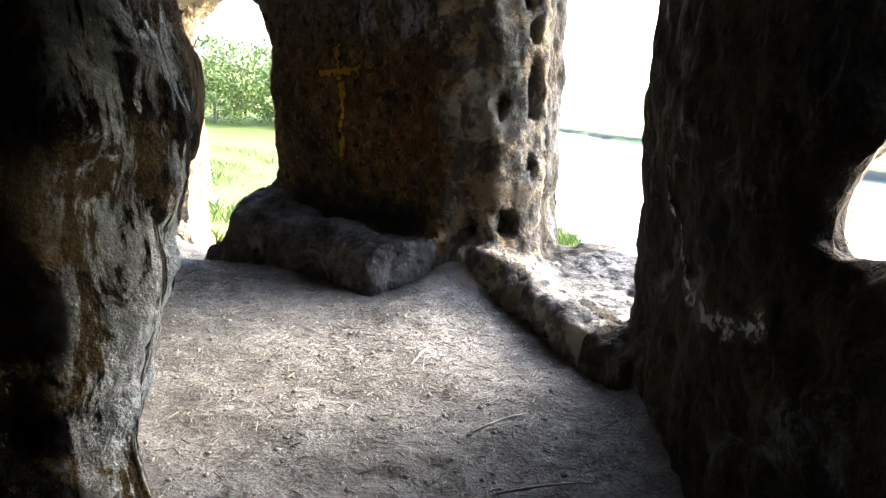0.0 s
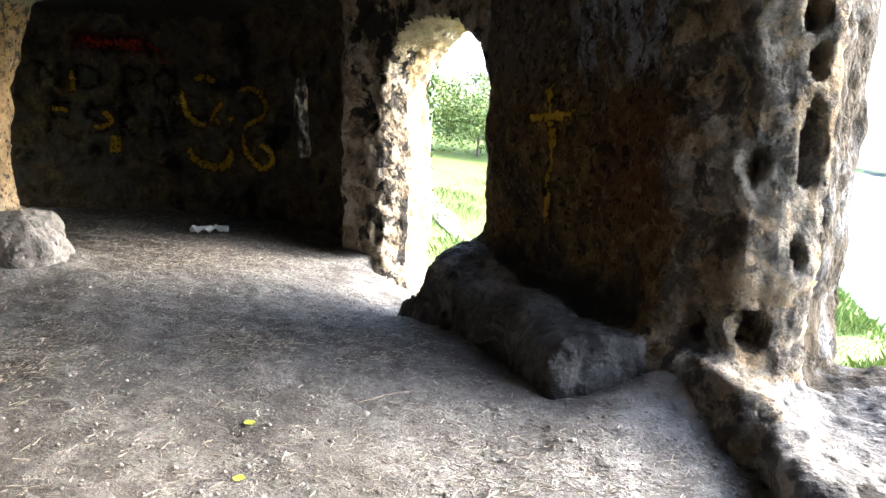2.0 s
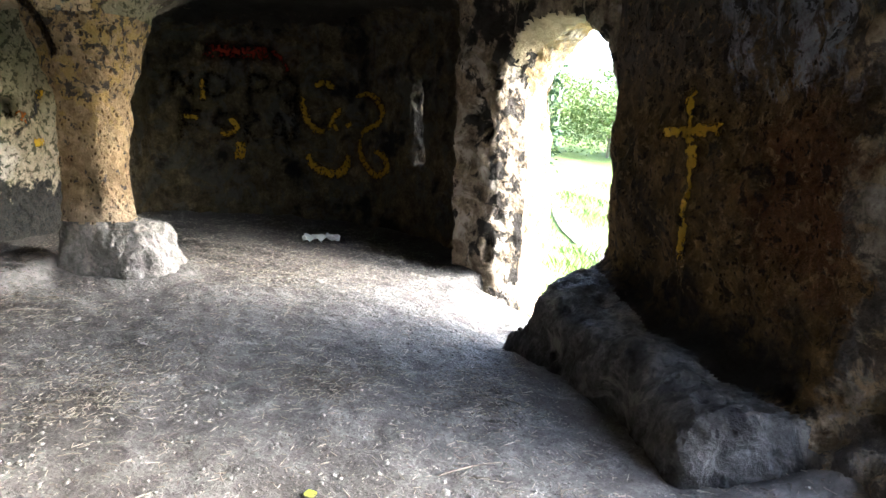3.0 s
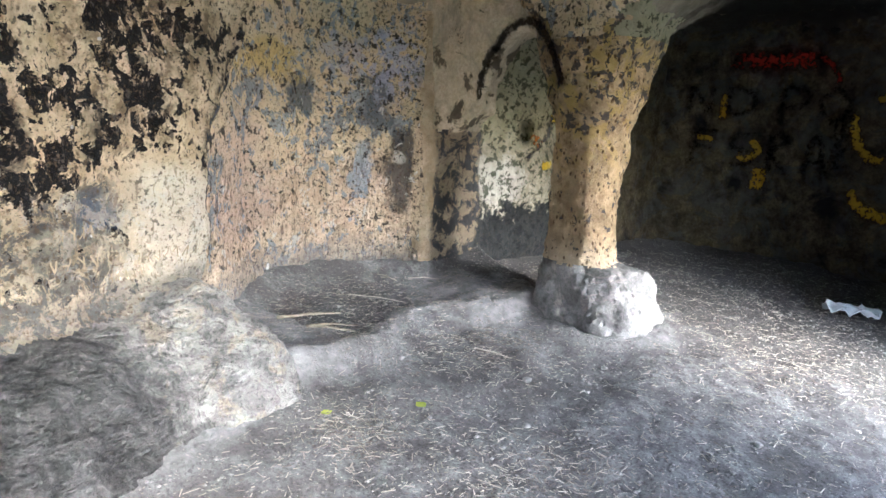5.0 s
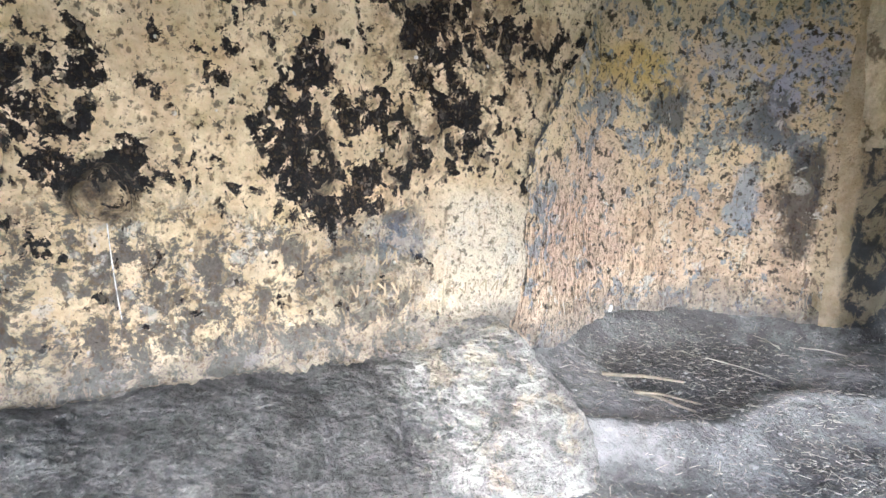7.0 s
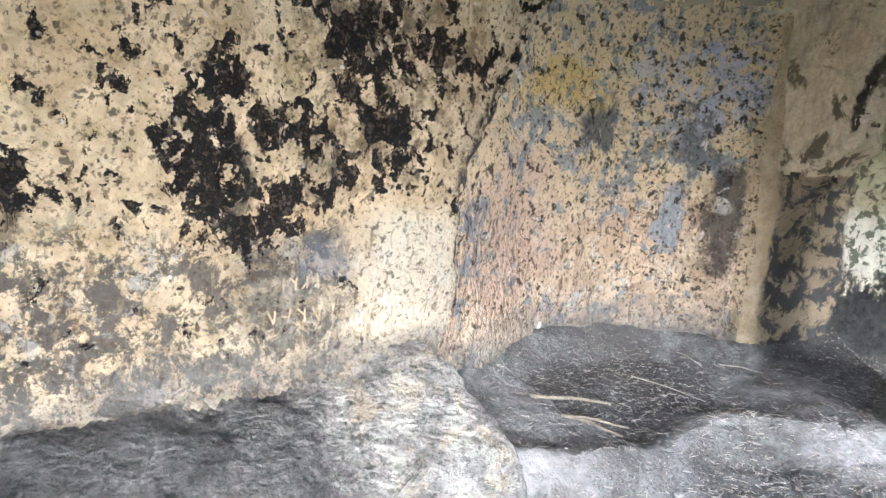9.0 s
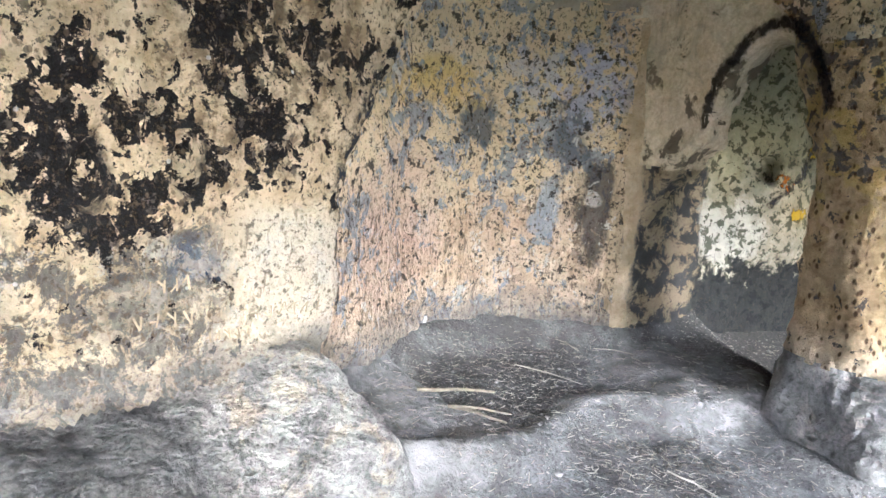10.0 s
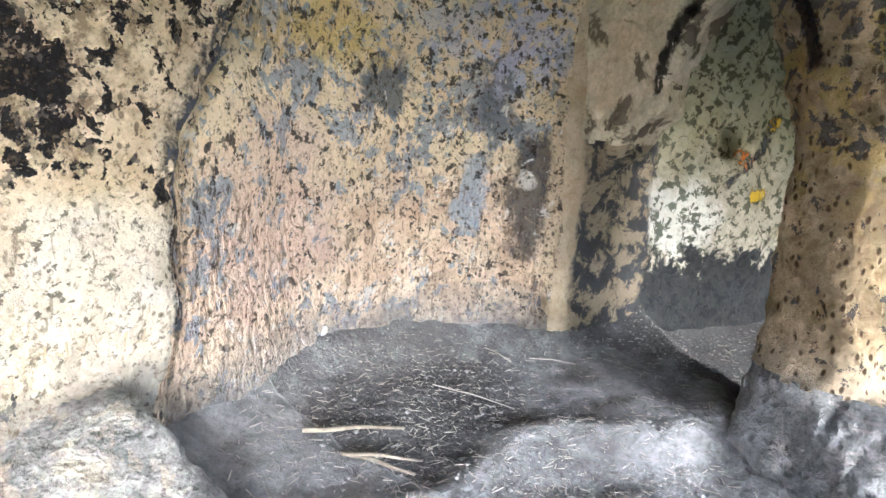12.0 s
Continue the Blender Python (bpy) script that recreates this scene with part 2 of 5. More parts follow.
def apse_material():
    """Old coloured plaster on rock: ochre and blue-grey above, pink and tool-marked below."""
    k = Net("flaked_painted_rock")
    z = k.axis(2)
    big, mid, fine = k.noise(1.9, 4, 0.6, 0.5, k.shifted((3, 0, 0))), k.noise(8.0, 6, 0.68, 0.3, k.shifted((3, 2, 0))), k.noise(40.0, 5, 0.72)
    col = k.mix(k.ramp(mid, (0.35, 0), (0.62, 1)), (0.54, 0.39, 0.265), (0.77, 0.62, 0.46))
    up = k.span(k.sum("ADD", z, k.sum("MULTIPLY", k.sum("SUBTRACT", big, 0.5), 0.7)), 1.25, 1.6)
    # Ochre above, lightened further to stand in for light on the upper wall.
    col = k.over(col, up, (0.82, 0.67, 0.44), 0.8)
    col = k.over(col, k.blob((-5.1, 1.75, 1.25), (0.55, 0.5, 0.5), 0.6, 4.0), (0.60, 0.45, 0.37), 0.6)
    col = k.over(col, k.blob((-5.5, 1.95, 2.08), (0.35, 0.3, 0.14), 0.5, 4.0), (0.66, 0.49, 0.18), 0.7)
    grey = k.ramp(k.sum("ADD", k.noise(12.0, 7, 0.70, 0.3, k.shifted((9, 1, 4), (1, 1, 0.75))), k.sum("ADD", k.sum("MULTIPLY", k.sum("SUBTRACT", up, 0.5), 0.05), k.sum("MULTIPLY", k.sum("SUBTRACT", k.noise(2.6, 3, 0.55, 0.3, k.shifted((5, 7, 1))), 0.5), 0.55))), (0.555, 0), (0.57, 1))
    blue = k.mix(k.noise(5.0, 3), (0.12, 0.14, 0.17), (0.46, 0.49, 0.55))
    col = k.mix(k.sum("MULTIPLY", grey, 0.85), col, blue)
    for at, size, c, a in (((-5.71, 2.15, 1.83), (0.22, 0.22, 0.17), (0.11, 0.135, 0.165), 0.85), ((-5.93, 2.62, 1.25), (0.2, 0.09, 0.24), (0.30, 0.36, 0.45), 0.75),
                           ((-5.95, 2.97, 1.28), (0.2, 0.19, 0.36), (0.075, 0.072, 0.075), 0.85), ((-5.9, 2.75, 1.75), (0.2, 0.16, 0.3), (0.15, 0.165, 0.19), 0.8)):
        col = k.over(col, k.blob(at, size, 0.9, 7.0), c, a)
    for at, size, c, a in (((-5.9, 2.86, 2.08), (0.3, 0.22, 0.32), (0.56, 0.56, 0.70), 0.8), ((-5.85, 2.5, 2.15), (0.3, 0.2, 0.2), (0.55, 0.55, 0.66), 0.6), ((-5.4, 1.9, 2.0), (0.5, 0.45, 0.12), (0.70, 0.52, 0.22), 0.7)):
        col = k.over(col, k.sum("MULTIPLY", k.blob(at, size, 0.8, 6.0), k.ramp(k.noise(13.0, 5, 0.65, 0.3, k.shifted((8, 3, 3))), (0.44, 0), (0.5, 1))), c, a)
    col = k.over(col, k.blob((-5.93, 2.92, 1.36), (0.12, 0.055, 0.045), 0.3), (0.62, 0.58, 0.52), 0.9)
    col = k.over(col, k.blob((-5.95, 3.09, 1.1), (0.2, 0.06, 0.9), 0.25, 6.0), (0.62, 0.49, 0.33), 0.9)
    specks = k.ramp(k.noise(26.0, 5, 0.66, 0.2), (0.59, 0), (0.61, 1))
    col = k.over(col, specks, (0.09, 0.075, 0.06), 0.8)
    dark = k.ramp(k.sum("ADD", k.noise(15.0, 6, 0.68, 0.25, k.shifted((1, 5, 8))), k.sum("MULTIPLY", k.sum("SUBTRACT", up, 0.6), 0.02)), (0.585, 0), (0.60, 1))
    col = k.over(col, dark, (0.035, 0.033, 0.034), 0.9)
    col = k.over(col, k.pocks(22.0, 0.45, 5.0, 0.6), (0.075, 0.06, 0.048), 0.8)
    scratches = k.ramp(k.noise(1.0, 4, 0.65, 0.5, k.shifted((6, 0, 0), (26, 26, 6))), (0.58, 0), (0.62, 1))
    col = k.over(col, k.sum("MULTIPLY", k.sum("SUBTRACT", 1.0, up), scratches), (0.20, 0.15, 0.11), 0.75)
    pale = k.ramp(k.noise(9.0, 6, 0.7, 0.4, k.shifted((6, 2, 6))), (0.60, 0), (0.64, 1))
    col = k.over(col, pale, (0.76, 0.73, 0.67), 0.75)
    col = k.over(col, k.span(k.sum("ADD", z, k.sum("MULTIPLY", k.sum("SUBTRACT", mid, 0.5), 0.5)), 0.80, 0.50), (0.22, 0.213, 0.205), 0.85)
    col = k.over(col, k.ramp(fine, (0.36, 1), (0.46, 0)), (0.12, 0.085, 0.06), 0.75)
    marks = k.ramp(k.noise(1.0, 2, 0.5, 0.0, k.shifted((0, 0, 0), (26, 26, 7))), (0.36, 0), (0.5, 1))
    h = k.sum("ADD", fine, k.sum("MULTIPLY", k.sum("SUBTRACT", 1.0, up), k.sum("MULTIPLY", marks, 1.0)))
    return k.done(col, k.relief(mid, h, grey, 1.0, 4.0))


def panel_material():
    """Algae-stained limewash beside a tan pilaster, painted black near the floor."""
    k = Net("algae_stained_limewash")
    y, z = k.axis(1), k.axis(2)
    mid, fine = k.noise(8.0, 6, 0.68, 0.3, k.shifted((7, 0, 0))), k.noise(40.0, 5, 0.72)
    rag = k.sum("MULTIPLY", k.sum("SUBTRACT", mid, 0.5), 0.18)
    col = k.mix(k.ramp(mid, (0.35, 0), (0.65, 1)), (0.33, 0.295, 0.21), (0.58, 0.53, 0.42))
    col = k.over(col, k.span(z, 1.25, 1.7), (0.36, 0.33, 0.21), 0.8)
    col = k.over(col, k.blob((-6.5, 3.95, 1.1), (0.4, 0.28, 0.3), 0.6, 5.0), (0.74, 0.72, 0.65), 0.8)
    moss = k.ramp(k.noise(16.0, 6, 0.68, 0.3, k.shifted((2, 2, 7))), (0.525, 0), (0.55, 1))
    col = k.over(col, moss, (0.075, 0.08, 0.05), 0.85)
    col = k.over(col, k.span(k.sum("ADD", z, k.sum("MULTIPLY", rag, 5.0)), 0.95, 0.86), (0.028, 0.031, 0.036), 0.95)
    grey = k.mix(k.ramp(k.noise(7.0, 6, 0.68, 0.4), (0.48, 0), (0.55, 1)), (0.085, 0.085, 0.085), (0.36, 0.29, 0.20))
    col = k.mix(k.span(k.sum("ADD", y, rag), 3.74, 3.70), col, grey)
    tan = k.mix(k.ramp(mid, (0.4, 0), (0.6, 1)), (0.48, 0.37, 0.24), (0.64, 0.52, 0.37))
    col = k.mix(k.span(k.sum("ADD", y, rag), 3.24, 3.20), col, tan)
    col = k.over(col, k.ramp(fine, (0.30, 1), (0.44, 0)), (0.12, 0.1, 0.07), 0.5)
    return k.done(col, k.relief(mid, fine, moss, 0.9, 8.0))


def cross_wall_material():
    """Smoke-browned rock that turns to pale, pitted sandstone at the wide opening."""
    k = Net("ochre_stained_rock")
    s, z = k.along(NE0, NE_U), k.axis(2)
    big, mid, fine = k.noise(1.7, 4, 0.6, 0.4, k.shifted((14, 0, 0))), k.noise(7.0, 6, 0.7, 0.3, k.shifted((14, 3, 0))), k.noise(40.0, 5, 0.72)
    brown = k.mix(k.ramp(mid, (0.35, 0), (0.65, 1)), (0.06, 0.042, 0.023), (0.22, 0.145, 0.065))
    brown = k.over(brown, k.blob((-0.2, 4.5, 1.2), (0.4, 0.4, 0.5), 0.7, 4.0), (0.16, 0.06, 0.03), 0.5)
    brown = k.over(brown, k.ramp(big, (0.5, 0), (0.64, 1)), (0.03, 0.027, 0.024), 0.75)
    brown = k.over(brown, k.span(z, 1.55, 1.95), (0.09, 0.092, 0.10), 0.55)
    brown = k.over(brown, k.sum("MULTIPLY", k.blob((-0.15, 4.5, 1.95), (0.6, 0.6, 0.35), 0.8, 4.0), k.ramp(k.noise(9.0, 6, 0.7, 0.3, k.shifted((4, 4, 4), (1, 1, 0.4))), (0.46, 0), (0.56, 1))), (0.36, 0.38, 0.45), 0.85)
    brown = k.over(brown, k.pocks(26.0, 0.42, 6.0), (0.012, 0.011, 0.010), 0.85)
    brown = k.over(brown, k.ramp(k.noise(16.0, 6, 0.7, 0.3, k.shifted((3, 7, 7))), (0.57, 0), (0.60, 1)), (0.27, 0.19, 0.10), 0.6)
    brown = k.over(brown, k.ramp(k.noise(12.0, 6, 0.7, 0.3, k.shifted((7, 3, 2))), (0.56, 0), (0.59, 1)), (0.022, 0.02, 0.019), 0.8)
    pale = k.mix(k.ramp(mid, (0.36, 0), (0.6, 1)), (0.12, 0.108, 0.092), (0.36, 0.325, 0.27))
    pale = k.over(pale, k.ramp(k.noise(3.5, 6, 0.7, 0.5, k.shifted((1, 9, 0))), (0.5, 0), (0.56, 1)), (0.36, 0.25, 0.13), 0.5)
    pale = k.over(pale, k.ramp(k.noise(5.0, 6, 0.68, 0.5, k.shifted((8, 9, 0))), (0.49, 0), (0.55, 1)), (0.06, 0.057, 0.055), 0.8)
    edge = k.sum("ADD", s, k.sum("MULTIPLY", k.sum("SUBTRACT", k.noise(3.0, 6, 0.7), 0.5), 0.9))
    col = k.mix(k.span(edge, 2.10, 2.18), brown, pale)
    # Foot above the bench painted near black: soot and the gap's shadow.
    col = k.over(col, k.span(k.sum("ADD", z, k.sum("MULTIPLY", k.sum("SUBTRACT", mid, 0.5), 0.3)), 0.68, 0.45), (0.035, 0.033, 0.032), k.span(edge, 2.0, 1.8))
    col = k.over(col, k.ramp(fine, (0.30, 1), (0.46, 0)), (0.02, 0.017, 0.014), 0.6)
    return k.done(col, k.relief(mid, fine, None, 1.3, 12.0))


def pillar_material():
    """Tan sandstone, pecked all over, sooty and flaked towards the vault."""
    k = Net("pecked_tan_sandstone")
    z = k.axis(2)
    mid, fine = k.noise(9.0, 6, 0.68, 0.3, k.shifted((1, 0, 8))), k.noise(40.0, 5, 0.72)
    col = k.mix(k.ramp(mid, (0.35, 0), (0.62, 1)), (0.32, 0.22, 0.125), (0.66, 0.49, 0.30))
    col = k.over(col, k.ramp(k.noise(3.0, 5, 0.65, 0.4), (0.5, 0), (0.6, 1)), (0.28, 0.21, 0.13), 0.6)
    col = k.over(col, k.sum("MULTIPLY", k.span(z, 1.3, 1.6), k.ramp(k.noise(6.0, 5, 0.65, 0.3, k.shifted((9, 0, 2))), (0.5, 0), (0.55, 1))), (0.56, 0.40, 0.14), 0.6)
    col = k.over(col, k.span(z, 0.95, 0.7), (0.66, 0.58, 0.46), 0.5)
    soot = k.ramp(k.sum("ADD", k.noise(14.0, 6, 0.68, 0.3), k.sum("MULTIPLY", k.span(z, 1.35, 2.3), 0.10)), (0.60, 0), (0.62, 1))
    col = k.over(col, soot, (0.07, 0.072, 0.08), 0.85)
    dots = k.ramp(k.cells(26.0, k.shifted((0, 0, 0), (1, 1, 0.6))), (0.16, 1), (0.30, 0))
    col = k.over(col, dots, (0.09, 0.055, 0.03), 0.85)
    return k.done(col, k.relief(mid, k.sum("SUBTRACT", fine, dots), soot, 1.2, 2.0))


def pier_material():
    """Sooty and ochre rock with a pale streak down its corner and a far edge painted as lit."""
    k = Net("streaked_sooty_rock")
    mid, fine = k.noise(7.0, 6, 0.7, 0.3, k.shifted((5, 0, 2))), k.noise(40.0, 5, 0.72)
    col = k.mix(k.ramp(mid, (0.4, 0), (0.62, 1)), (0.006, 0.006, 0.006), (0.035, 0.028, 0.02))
    ochre = k.ramp(k.noise(3.5, 6, 0.7, 0.6), (0.47, 0), (0.56, 1))
    col = k.over(col, k.sum("MULTIPLY", ochre, k.span(k.axis(2), 1.5, 0.9)), (0.36, 0.26, 0.13), 0.8)
    col = k.over(col, ochre, (0.17, 0.125, 0.07), 0.5)
    seam = k.sum("ADD", k.along((-0.66, 0.82), (0.66, 0.75)), k.sum("MULTIPLY", k.sum("SUBTRACT", k.noise(9.0, 5, 0.7), 0.5), 0.16))
    drips = k.ramp(k.noise(17.0, 7, 0.72, 0.6, k.shifted((0, 0, 0), (1, 1, 0.28))), (0.465, 0), (0.52, 1))
    # Pale drips, brightened in colour for light falling from behind.
    band = k.sum("MULTIPLY", k.span(seam, 0.10, 0.16), k.span(seam, 0.34, 0.26))
    col = k.over(col, k.sum("MULTIPLY", band, drips), (0.82, 0.87, 0.90), 0.97)
    # Far edge painted tan and pale, as the side that catches light.
    edge = k.sum("MULTIPLY", k.span(seam, 0.42, 0.46), k.ramp(k.noise(6.0, 6, 0.7, 0.5, k.shifted((4, 0, 1), (1, 1, 0.4))), (0.44, 0), (0.52, 1)))
    col = k.over(col, edge, k.mix(drips, (0.36, 0.26, 0.14), (0.52, 0.53, 0.52)), 0.85)
    return k.done(col, k.relief(mid, fine, None, 1.6, 9.0))


M_SW, M_APSE, M_PANEL, M_NE, M_SHAFT, M_START = painted_wall_material(), apse_material(), panel_material(), cross_wall_material(), pillar_material(), pier_material()
M_BACK = rock_material("smoke_blackened_rock", (0.125, 0.10, 0.06), (0.032, 0.027, 0.018), (0.012, 0.011, 0.011), 0.55, 3.0, (0.06, 0.06, 0.055), 0.5, 5.0, soft=0.15)
M_TAN = rock_material("bare_sandstone", (0.50, 0.39, 0.25), (0.32, 0.235, 0.14), (0.12, 0.095, 0.07), 0.40, 6.0, (0.26, 0.25, 0.24), 0.5, 20.0, relief=1.3, soft=0.06)
M_JAMB = rock_material("pitted_grey_tan_rock", (0.30, 0.255, 0.195), (0.085, 0.068, 0.05), (0.025, 0.023, 0.021), 0.58, 6.0, (0.34, 0.32, 0.29), 0.35, 22.0, relief=1.3, soft=0.06)
M_VAULT = rock_material("smooth_tan_rock", (0.60, 0.52, 0.39), (0.48, 0.40, 0.28), (0.13, 0.11, 0.08), 0.22, 6.0, (0.30, 0.27, 0.21), 0.3, 24.0, relief=0.6, soft=0.05)
M_GREY = rock_material("dusty_grey_rock", (0.29, 0.285, 0.28), (0.14, 0.137, 0.133), (0.08, 0.078, 0.076), 0.45, 4.0, (0.40, 0.37, 0.33), 0.3, 27.0, relief=1.3, soft=0.12)


def bench_material():
    """Grey rock bench, dark and cracked along its length, its door-lit end by the apse painted paler."""
    k = Net("scuffed_bench_rock")
    s = k.along(SW0, SW_U)
    mid, fine = k.noise(7.0, 7, 0.7, 0.4, k.shifted((27, 0, 0))), k.noise(40.0, 5, 0.72)
    dark = k.mix(k.ramp(mid, (0.34, 0), (0.66, 1)), (0.045, 0.044, 0.043), (0.155, 0.152, 0.148))
    pale = k.mix(k.ramp(mid, (0.36, 0), (0.6, 1)), (0.17, 0.165, 0.16), (0.40, 0.385, 0.36))
    pale = k.over(pale, k.ramp(k.noise(5.0, 6, 0.7, 0.4, k.shifted((2, 9, 0))), (0.52, 0), (0.6, 1)), (0.46, 0.38, 0.28), 0.6)
    # Dark length and pale end paint how the door's light falls off.
    edge = k.sum("ADD", s, k.sum("MULTIPLY", k.sum("SUBTRACT", k.noise(3.5, 6, 0.72), 0.5), 0.75))
    col = k.mix(k.span(edge, 0.84, 0.62), dark, pale)
    chisel = k.ramp(k.noise(1.0, 3, 0.6, 0.2, k.shifted((0, 0, 0), (9, 9, 20), (0.5, 0.2, 0.6))), (0.4, 0), (0.62, 1))
    col = k.over(col, k.ramp(k.noise(3.2, 7, 0.75, 0.7, k.shifted((1, 4, 2))), (0.56, 0), (0.62, 1)), (0.045, 0.044, 0.043), 0.7)
    col = k.over(col, k.ramp(fine, (0.34, 1), (0.48, 0)), (0.05, 0.049, 0.048), 0.6)
    return k.done(col, k.relief(k.sum("ADD", mid, k.sum("MULTIPLY", chisel, 0.7)), fine, None, 1.4, 6.0))


M_BENCH = bench_material()
M_DARKG = rock_material("dark_grey_rock", (0.145, 0.142, 0.138), (0.04, 0.039, 0.038), BLACK, 0.45, 4.0, (0.20, 0.19, 0.175), 0.35, 29.0, relief=1.3, soft=0.12)
M_SILL = rock_material("trodden_sill_rock", (0.14, 0.137, 0.133), (0.045, 0.044, 0.042), BLACK, 0.42, 5.0, (0.28, 0.26, 0.23), 0.35, 33.0, relief=1.2, soft=0.1)
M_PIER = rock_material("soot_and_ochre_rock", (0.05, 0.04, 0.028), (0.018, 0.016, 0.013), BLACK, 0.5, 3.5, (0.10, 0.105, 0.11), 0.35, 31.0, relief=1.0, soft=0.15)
# Mostly unseen vault, pale to bounce light, painted dark over the back chamber.
k_ = Net("pale_bounce_vault")
cm, cf = k_.noise(6.0, 6, 0.68, 0.3), k_.noise(40.0, 4, 0.7)
cc = k_.mix(k_.ramp(cm, (0.35, 0), (0.65, 1)), (0.38, 0.32, 0.24), (0.60, 0.52, 0.40))
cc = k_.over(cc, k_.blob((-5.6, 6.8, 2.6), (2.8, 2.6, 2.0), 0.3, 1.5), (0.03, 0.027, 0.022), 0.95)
M_CEIL = k_.done(cc, k_.relief(cm, cf))



def floor_material():
    k = Net("dry_dusty_earth", 0.95, 0.2)
    big, mid, fine = k.noise(1.1, 4, 0.6, 0.4), k.noise(9.0, 6, 0.65), k.noise(60.0, 4, 0.7)
    col = k.mix(k.ramp(mid, (0.3, 0), (0.7, 1)), (0.115, 0.114, 0.112), (0.225, 0.223, 0.22))
    soil = k.t.nodes.new("ShaderNodeAttribute")
    soil.attribute_name = "mulch"
    rock = k.t.nodes.new("ShaderNodeAttribute")
    rock.attribute_name = "bare"
    ragged = k.sum("MULTIPLY", k.sum("SUBTRACT", k.noise(7.0, 6, 0.7, 0.3, k.shifted((3, 8, 1))), 0.5), 1.4)
    mulch, bare = k.span(k.sum("ADD", soil.outputs["Fac"], ragged), 0.34, 0.72), k.span(k.sum("ADD", rock.outputs["Fac"], ragged), 0.40, 0.70)
    # Mulch, with shade of the back chamber and behind the arch painted in.
    mulch_and_shade = k.sum("MAXIMUM", mulch, k.blob((-5.5, 6.4, 0.1), (2.8, 1.75, 1.0), 0.4, 2.0))
    mulch_and_shade = k.sum("MAXIMUM", mulch_and_shade, k.blob((-6.2, 4.2, 0.3), (1.1, 1.0, 1.0), 0.3, 3.0))
    col = k.over(col, mulch_and_shade, k.mix(k.ramp(fine, (0.4, 0), (0.6, 1)), (0.03, 0.029, 0.028), (0.10, 0.097, 0.093)), 0.85)
    col = k.over(col, k.ramp(big, (0.54, 0), (0.64, 1)), (0.11, 0.105, 0.10), 0.6)
    col = k.over(col, k.ramp(k.noise(5.0, 7, 0.72, 0.3, k.shifted((4, 4, 0))), (0.56, 0), (0.62, 1)), (0.085, 0.08, 0.077), 0.6)
    col = k.mix(k.sum("MULTIPLY", k.ramp(fine, (0.36, 1), (0.5, 0)), 0.7), col, (0.065, 0.062, 0.06))
    flecks = k.ramp(k.noise(75.0, 3, 0.6, 0.0, k.shifted((2, 0, 0), (1, 0.6, 1))), (0.64, 0), (0.67, 1))
    col = k.over(col, flecks, (0.46, 0.43, 0.37), 0.7)
    swell = k.noise(3.2, 4, 0.6, 0.4, k.shifted((1, 5, 0)))
    # Hollows of the swell are shaded in colour as well as lowered.
    col = k.over(col, k.ramp(swell, (0.42, 1), (0.52, 0)), (0.075, 0.072, 0.069), 0.5)
    col = k.over(col, bare, k.mix(k.ramp(mid, (0.35, 0), (0.65, 1)), (0.13, 0.128, 0.125), (0.25, 0.246, 0.242)), 0.85)
    h = k.sum("ADD", k.sum("MULTIPLY", mid, 0.8), k.sum("ADD", k.sum("MULTIPLY", fine, 0.6), k.sum("MULTIPLY", swell, 1.7)))
    h = k.mix(k.sum("MULTIPLY", bare, 0.6), h, k.sum("MULTIPLY", swell, 1.7))
    return k.done(col, k.bump(k.noise(180.0, 2), 0.003, 0.7, k.bump(h, 0.045, 0.9)))


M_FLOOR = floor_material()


def plain(name, a, b, scale=20.0, rough=0.85, spec=0.3, bump=0.004):
    k = Net(name, rough, spec)
    n = k.noise(scale, 4, 0.65)
    return k.done(k.mix(k.ramp(n, (0.3, 0), (0.7, 1)), a, b), k.bump(n, bump, 0.8))


def paint(name, colour, wear=0.45):
    """Sprayed paint, thin and worn through to the rock in specks."""
    k = Net(name, 0.7)
    edge = k.t.nodes.new("ShaderNodeAttribute")
    edge.attribute_name = "edge"
    worn = k.sum("SUBTRACT", k.noise(26.0, 5, 0.7), k.sum("MULTIPLY", k.sum("SUBTRACT", 1.0, edge.outputs["Fac"]), 0.35))
    a = k.ramp(worn, (wear - 0.14, 0), (wear + 0.08, 0.85))
    k.put(k.b.inputs["Alpha"], a)
    return k.done(k.mix(k.noise(14.0, 3), colour, tuple(c * 0.7 for c in colour)))


M_YELLOW = paint("faded_yellow_paint", (0.40, 0.25, 0.025), 0.38)
M_YELLOW2 = paint("bright_yellow_paint", (0.62, 0.42, 0.03), 0.36)
M_RED = paint("faded_red_paint", (0.30, 0.035, 0.02), 0.40)
M_BLACKP = paint("black_paint", (0.015, 0.015, 0.017), 0.34)
M_FADED = paint("faded_black_paint", (0.02, 0.02, 0.02), 0.50)
M_SMEAR = paint("grey_soot_smear", (0.06, 0.062, 0.068), 0.42)
M_LEDGE = paint("pale_ledge_tone", (0.30, 0.30, 0.31), 0.50)
M_LIMEW = paint("white_lime", (0.75, 0.75, 0.74), 0.36)
M_ORANGE = paint("orange_paint", (0.55, 0.2, 0.03), 0.45)
M_STRAW = plain("dry_straw", (0.19, 0.175, 0.145), (0.40, 0.37, 0.32), 8.0)
M_STICK = plain("weathered_stick_wood", (0.10, 0.085, 0.065), (0.22, 0.19, 0.15), 25.0)
M_TWIG = plain("dry_twig_bark", (0.09, 0.08, 0.07), (0.19, 0.17, 0.15), 30.0)
